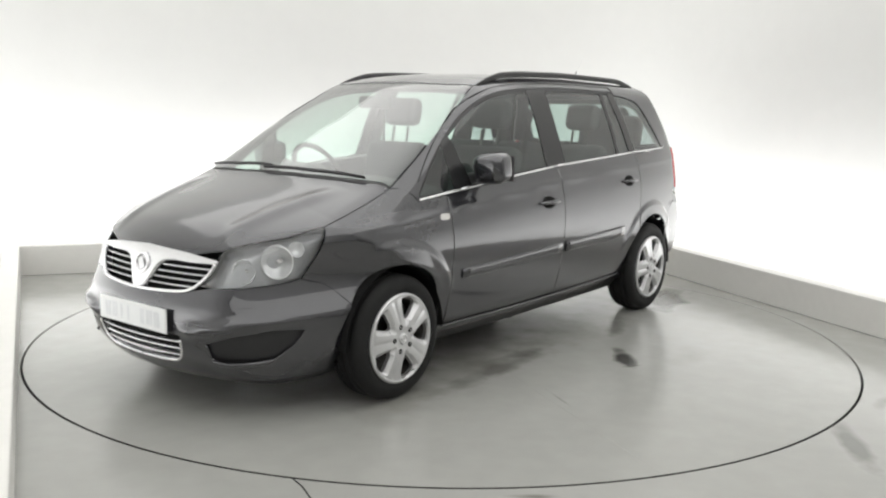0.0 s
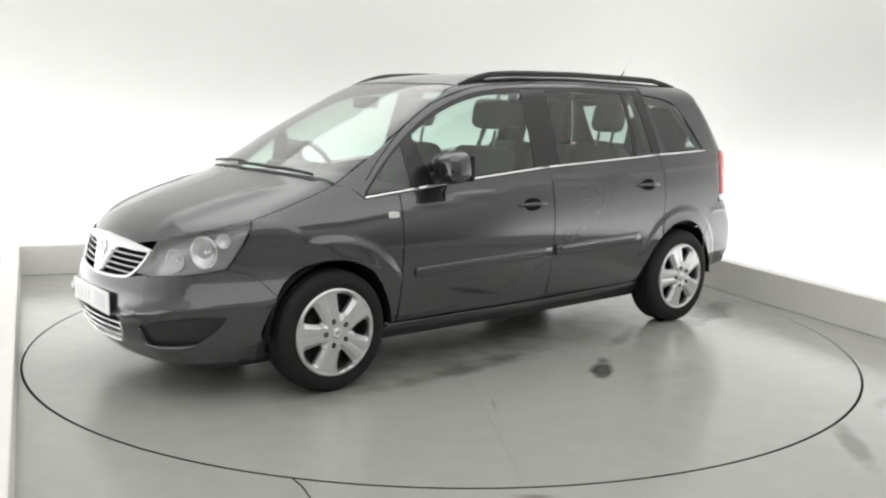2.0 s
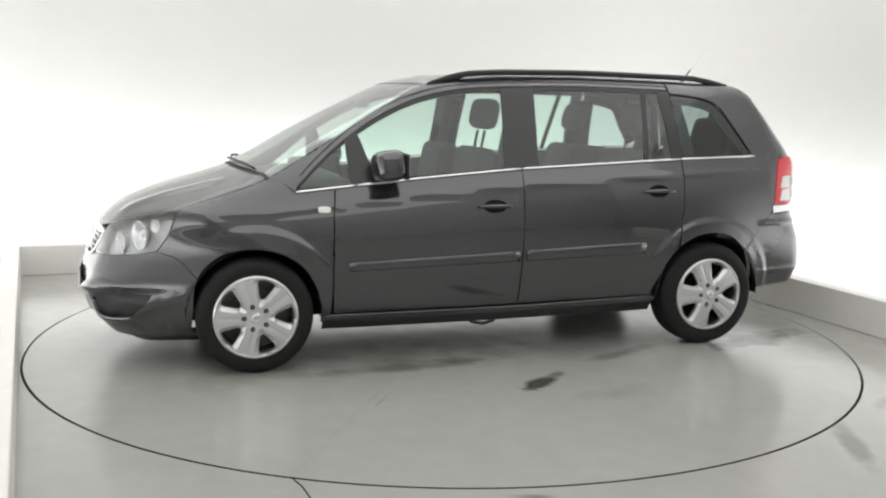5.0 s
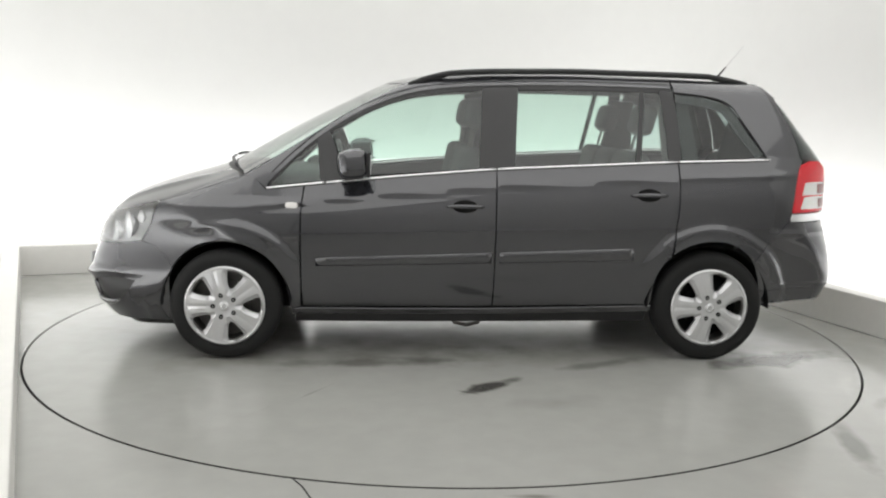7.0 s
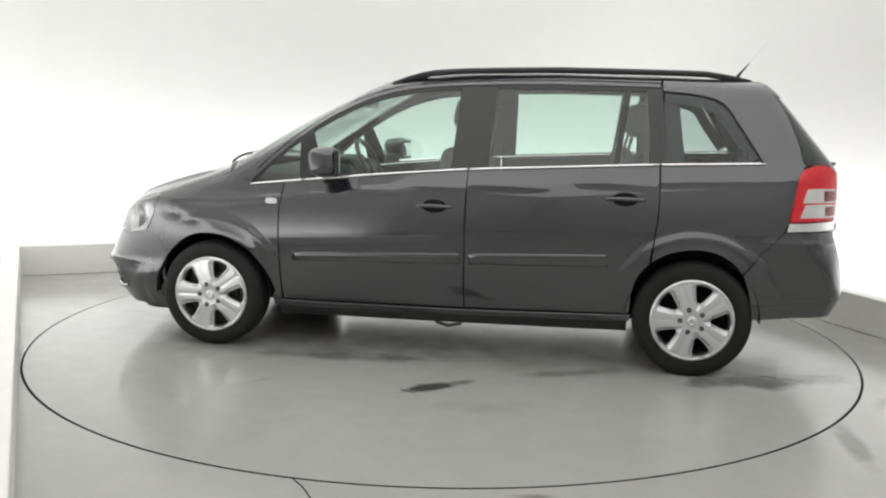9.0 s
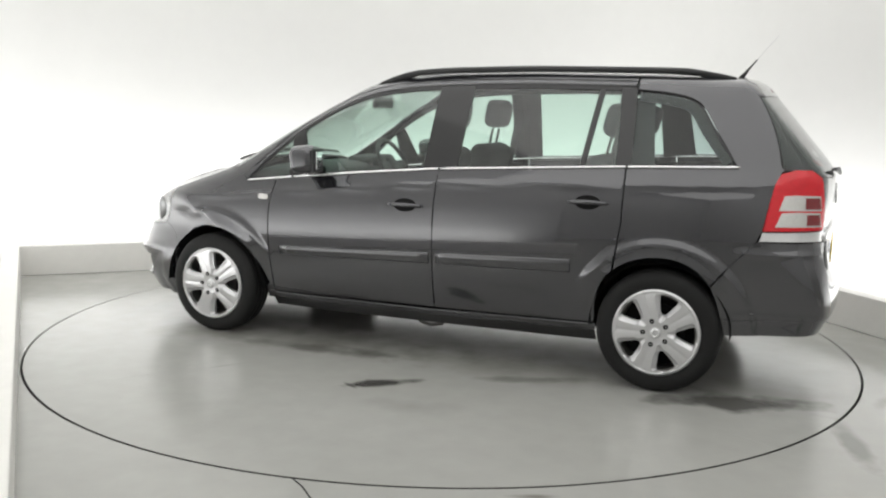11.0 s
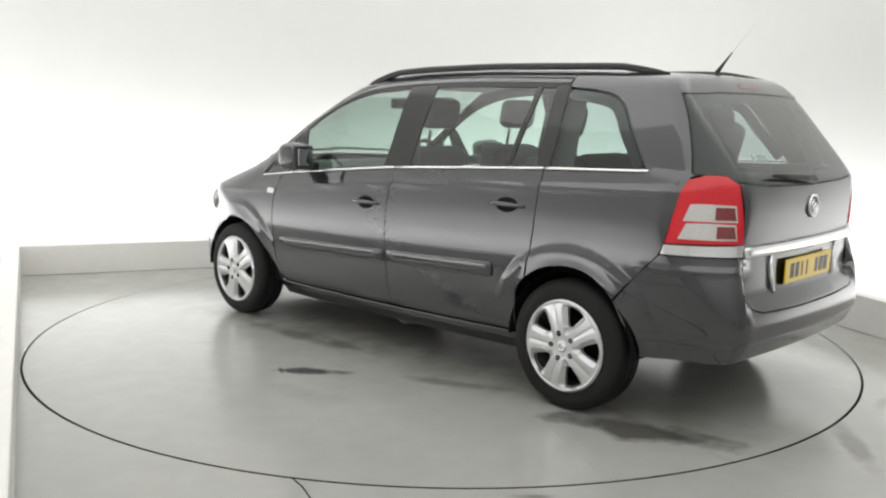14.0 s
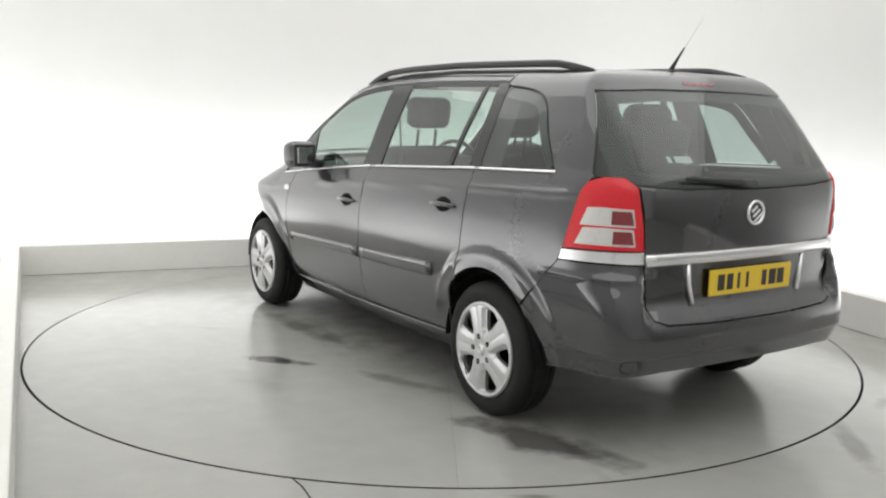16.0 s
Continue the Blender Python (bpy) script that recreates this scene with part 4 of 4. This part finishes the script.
# ---- wheels ----


def wheel_cover(spokes):
    """A silver wheel cover: five broad spokes, an outer ring and five rounded openings, seen along +z."""
    bm = bmesh.new()
    r0, r1, half = 0.096, 0.199, 14
    radii = [0.012, 0.03, 0.045, 0.06, 0.075, 0.086]
    radii += [r0 + (r1 - r0) * (0.5 - 0.5 * math.cos(math.pi * k / 20)) for k in range(21)]
    radii += [0.203, 0.207, 0.211, 0.215, 0.219]
    rows = []
    for r in radii:
        s = (r - r0) / (r1 - r0)
        wide = (0.012 + 0.042 * s) * max(0.0, 1 - abs(2 * s - 1) ** 7) ** 0.5 if 0 < s < 1 else 0.0
        row = []
        for spoke in spokes:
            sector = []
            for i in range(-half, half + 1):
                a = i / half * (radians(36) - wide / r)
                d = abs(i) / half
                z = 0.022 - 0.45 * max(0, r - 0.06) ** 2
                if r > 0.06:
                    fold = min(1, (r - 0.06) / 0.03) * min(1, max(0, (0.207 - r) / 0.012))
                    side = min(1, max(0, (d - 0.62) / 0.36))
                    z -= fold * (0.018 * side * side * (3 - 2 * side) + 0.003 * max(0, 1 - d / 0.25))
                if r > 0.2035:
                    z = 0.008 + 0.007 * math.sin((r - r1) / (0.219 - r1) * math.pi)
                if r < 0.05:
                    z -= 0.004
                sector.append(bm.verts.new((r * math.cos(spoke + a), r * math.sin(spoke + a), z)))
            row.append(sector)
        rows.append(row)
    for a, b in zip(rows, rows[1:]):
        for k in range(5):
            for i in range(2 * half):
                bm.faces.new((a[k][i], a[k][i + 1], b[k][i + 1], b[k][i]))
    bmesh.ops.remove_doubles(bm, verts=bm.verts[:], dist=1e-5)
    bmesh.ops.recalc_face_normals(bm, faces=bm.faces)
    geo = bmesh.ops.extrude_face_region(bm, geom=bm.faces[:])
    for v in geo["geom"]:
        if isinstance(v, bmesh.types.BMVert):
            v.co.z -= 0.02
    return bm


TYRE = [(0.205, -0.085), (0.215, -0.098), (0.235, -0.104), (0.262, -0.106), (0.285, -0.101), (0.303, -0.088), (0.312, -0.07), (0.3145, -0.052), (0.3135, -0.05), (0.3075, -0.049), (0.3075, -0.041), (0.3145, -0.04), (0.316, -0.012), (0.309, -0.011), (0.309, -0.003), (0.316, -0.002)]
TYRE = TYRE + [(r, -h) for r, h in TYRE[::-1]]
for x, z in WHEELS:
    for s in (1, -1):
        front = x > 0
        tall = 0.306 if front else 0.313
        m = Matrix.Translation((x, s * (0.752 if front else 0.748), tall - 0.002)) @ pose(0, 0, 0, -90 * s, 0, 0)
        wheel = part("wheel", lathe([(r if r < 0.24 else r * tall / 0.316, h * 0.95) for r, h in TYRE], m, 64, True), RUBBER, car, "black tyre on a silver five-spoke wheel", smooth=True)
        part("rim_barrel", lathe([(0.19, 0.09), (0.208, 0.094), (0.212, 0.088), (0.205, 0.07), (0.19, 0.03), (0.185, -0.06), (0.2, -0.085)], m, 48), STEEL, wheel, smooth=True)
        part("brake_disc", lathe([(0.0, 0.02), (0.13, 0.02), (0.13, 0.0), (0.185, 0.0), (0.186, -0.05)], m, 48), STEEL if front else DARK, wheel, "dark steel brake disc behind the spokes")
        spokes = [radians((72 if s > 0 else 60) + 72 * k) for k in range(5)]
        cover = wheel_cover(spokes)
        cover.transform(m @ Matrix.Translation((0, 0, 0.093)))
        cover = part("wheel_cover", cover, ALLOY, wheel, "silver five-spoke wheel cover", smooth=True)
        cover.data.set_sharp_from_angle(angle=radians(28))
        part("hub_cap", lathe([(0.0, 0.118), (0.022, 0.117), (0.027, 0.114), (0.029, 0.105)], m, 24), ALLOY, wheel, smooth=True)
        part("hub_emblem", lathe([(0.013, 0.116), (0.016, 0.1195), (0.019, 0.1195), (0.022, 0.116)], m, 24, True), CHROME, wheel, smooth=True)
        for a in spokes:
            # Dark disc just proud of the cover, painted shade of an uncut bolt hole.
            part("bolt_hole_shade", lathe([(0.0, 0.1145), (0.0115, 0.1155), (0.0135, 0.114), (0.0135, 0.1)], m @ Matrix.Translation((0.062 * math.cos(a), 0.062 * math.sin(a), 0)), 12), DARK, wheel, "dark disc for the shade in a bolt hole")
        liner = bmesh.new()
        rows = []
        for i in range(25):
            a = radians(-1 + 182 * i / 24)
            rr = 0.35
            rows.append([liner.verts.new((x + rr * math.cos(a), s * y, z + rr * math.sin(a))) for y in (0.5, 0.828)])
        for a, b in zip(rows, rows[1:]):
            liner.faces.new((a[0], b[0], b[1], a[1]))
        liner.faces.new([r[0] for r in rows])
        part("wheel_arch_liner", liner, DARK, car)

# ---- underside and cabin ----
part("underbody", block((-1.5, -0.6, 0.24), (1.85, 0.6, 0.34), 0.03), DARK, car)
part("engine_bay", block((1.0, -0.5, 0.3), (1.95, 0.5, 0.62), 0.03), DARK, car)
part("floor_pan", block((-1.0, -0.72, 0.25), (1.0, 0.72, 0.36), 0.03), DARK, car)
part("boot_floor", block((-1.98, -0.5, 0.36), (-1.0, 0.5, 0.6), 0.02), TRIM, car)
part("exhaust_box", block((-1.9, -0.45, 0.34), (-1.7, -0.2, 0.40), 0.04), STEEL, car)
part("silencer", block((-0.35, 0.3, 0.165), (0.05, 0.5, 0.215), 0.02), STEEL, car)
# Added bar, stands in for a bright patch of light below the sill.
part("glint_bar", bar([(0.10, 0.55, 0.2), (0.07, 0.56, 0.15), (0.0, 0.57, 0.135), (-0.07, 0.56, 0.15), (-0.10, 0.55, 0.2)], [(0, 1, 0)] * 5, 0.022, 0.022, sides=10, power=2), STEEL, car, "bent steel bar added for a bright glint below the sill", smooth=True)
dash = bar([(1.0, -0.66, 0.9), (1.03, -0.3, 0.93), (1.03, 0.3, 0.93), (1.0, 0.66, 0.9)], [(0, 0, 1)] * 4, 0.5, 0.2, sides=12, power=3)
part("dashboard", dash, TRIM, car, "dark grey dashboard", smooth=True)
part("instrument_hood", block((0.80, -0.56, 0.98), (1.0, -0.2, 1.06), 0.03), TRIM, car)
for flip in (False, True):
    for x0, x1 in ((0.9, -0.1), (-0.16, -1.0)):
        panel("door_lining", on_side([(x0, 0.36), (x1, 0.36), (x1, belt(x1) + 0.0), (x0, belt(x0) + 0.0)]), "side", TRIM, car, lift=-0.06, depth=0.004, gap=0.0, step=0.12, mirror=flip)
    panel("pillar_trim", on_side([(-1.52, 1.49), (-1.66, 1.49), (-1.80, 1.16), (-1.69, 1.15), (-1.6, 1.3)]), "side", TRIM, car, lift=-0.03, depth=0.004, gap=0.0, mirror=flip)
    panel("pillar_trim", on_side([(-1.06, 1.49), (-1.24, 1.48), (-1.28, 1.15), (-1.07, 1.12)]), "side", TRIM, car, lift=-0.04, depth=0.004, gap=0.0, mirror=flip)
    panel("boot_lining", on_side([(-1.1, 0.70), (-1.75, 0.72), (-1.75, 1.12), (-1.1, 1.1)]), "side", TRIM, car, lift=-0.06, depth=0.004, gap=0.0, step=0.12, mirror=flip)
m = Matrix.Translation((0.72, -0.37, 1.0)) @ pose(0, 0, 0, 0, -62, 0)
ring = [(0.185 + 0.015 * math.cos(a), 0.015 * math.sin(a)) for a in np.linspace(0, math.tau, 10, endpoint=False)]
steering = part("steering_wheel", lathe(ring, m, 40, True), BLACK, car, "black steering wheel", smooth=True)
part("wheel_boss", block((-0.17, -0.05, -0.03), (0.06, 0.05, 0.01), 0.02, m), BLACK, steering)
part("wheel_boss", block((-0.03, -0.175, -0.02), (0.03, 0.175, 0.0), 0.01, m), BLACK, steering)
part("inner_mirror", block((-0.02, -0.12, -0.035), (0.02, 0.12, 0.035), 0.015, pose(0.62, 0, 1.42)), BLACK, car)


sticker = on_tail([(0.38, 1.2), (0.38, 1.225), (0.29, 1.225), (0.29, 1.2)])
panel("window_sticker", sticker, "tail", WHITEPLATE, tailgate, gap=0, lift=-0.009, depth=0.001, label="small white sticker inside the glass")
sticker = on_tail([(0.42, 1.2), (0.42, 1.225), (0.4, 1.225), (0.4, 1.2)])
panel("window_sticker", sticker, "tail", WHITEPLATE, tailgate, gap=0, lift=-0.009, depth=0.001, label="small white sticker inside the glass")


def seat(x, y, wide, base, high, head=True, lean=16, rise=0.07, broad=0.135):
    """A seat with cushion, shaped back and a headrest on two posts."""
    ob = part("seat", block((x - 0.26, y - wide / 2, base - 0.1), (x + 0.27, y + wide / 2, base + 0.06), 0.05, segments=3), FABRIC, car, "dark fabric seat", smooth=True)
    m = Matrix.Translation((x - 0.22, y, base)) @ pose(0, 0, 0, 0, -lean, 0)
    back = block((-0.07, -wide / 2, 0.0), (0.07, wide / 2, high), 0.055, m, 4)
    part("seat_back", back, FABRIC, ob, smooth=True)
    if head:
        part("headrest", block((-0.055, -broad, high + rise), (0.06, broad, high + rise + 0.18), 0.05, m, 4), FABRIC, ob, smooth=True)
        for s in (-0.06, 0.06):
            part("headrest_post", block((-0.007, s - 0.007, high - 0.02), (0.007, s + 0.007, high + 0.1), 0.002, m), STEEL, ob)
    return ob


for y in (0.36, -0.36):
    seat(0.32, y, 0.48, 0.58, 0.60, True, 11, 0.11)
seat(-1.36, 0.29, 0.5, 0.68, 0.70, True, 14, -0.11, 0.12)
for y in (0.44, 0.0, -0.44):
    seat(-0.62, y, 0.43, 0.6, 0.58, abs(y) > 0.1, 14, 0.10, 0.12)
for flip in (False, True):
    part("seat_belt", mirrored(bar([(-0.12, 0.60, 1.40), (-0.08, 0.56, 1.1), (0.02, 0.52, 0.75)], [(0.3, 1, 0)] * 3, 0.045, 0.004), flip), BLACK, car)

# ---- motion ----
TURN = [(0.0, 232.0), (0.5, 229.3), (1.0, 225.75), (1.5, 222.2), (2.0, 218.65), (2.5, 215.14), (3.0, 211.63), (3.5, 208.07), (4.0, 204.5), (5.0, 197.6), (6.5, 187.2), (7.0, 183.65), (7.5, 180.1), (8.0, 176.75), (8.5, 173.41), (9.0, 170.09), (10.2, 162.1), (11.5, 153.46), (12.0, 150.05), (12.5, 146.7), (13.0, 143.25), (13.5, 139.85), (14.0, 136.4), (14.5, 132.95), (15.0, 129.55), (15.5, 126.15), (16.0, 122.7)]


def motions():
    walk(car, [(t, pose(0, 0, 0, 0, 0, a) @ pose(-0.11, -0.132, 0)) for t, a in TURN])
    walk(turntable, [(t, pose(0, 0, 0, 0, 0, a)) for t, a in TURN])


motions()
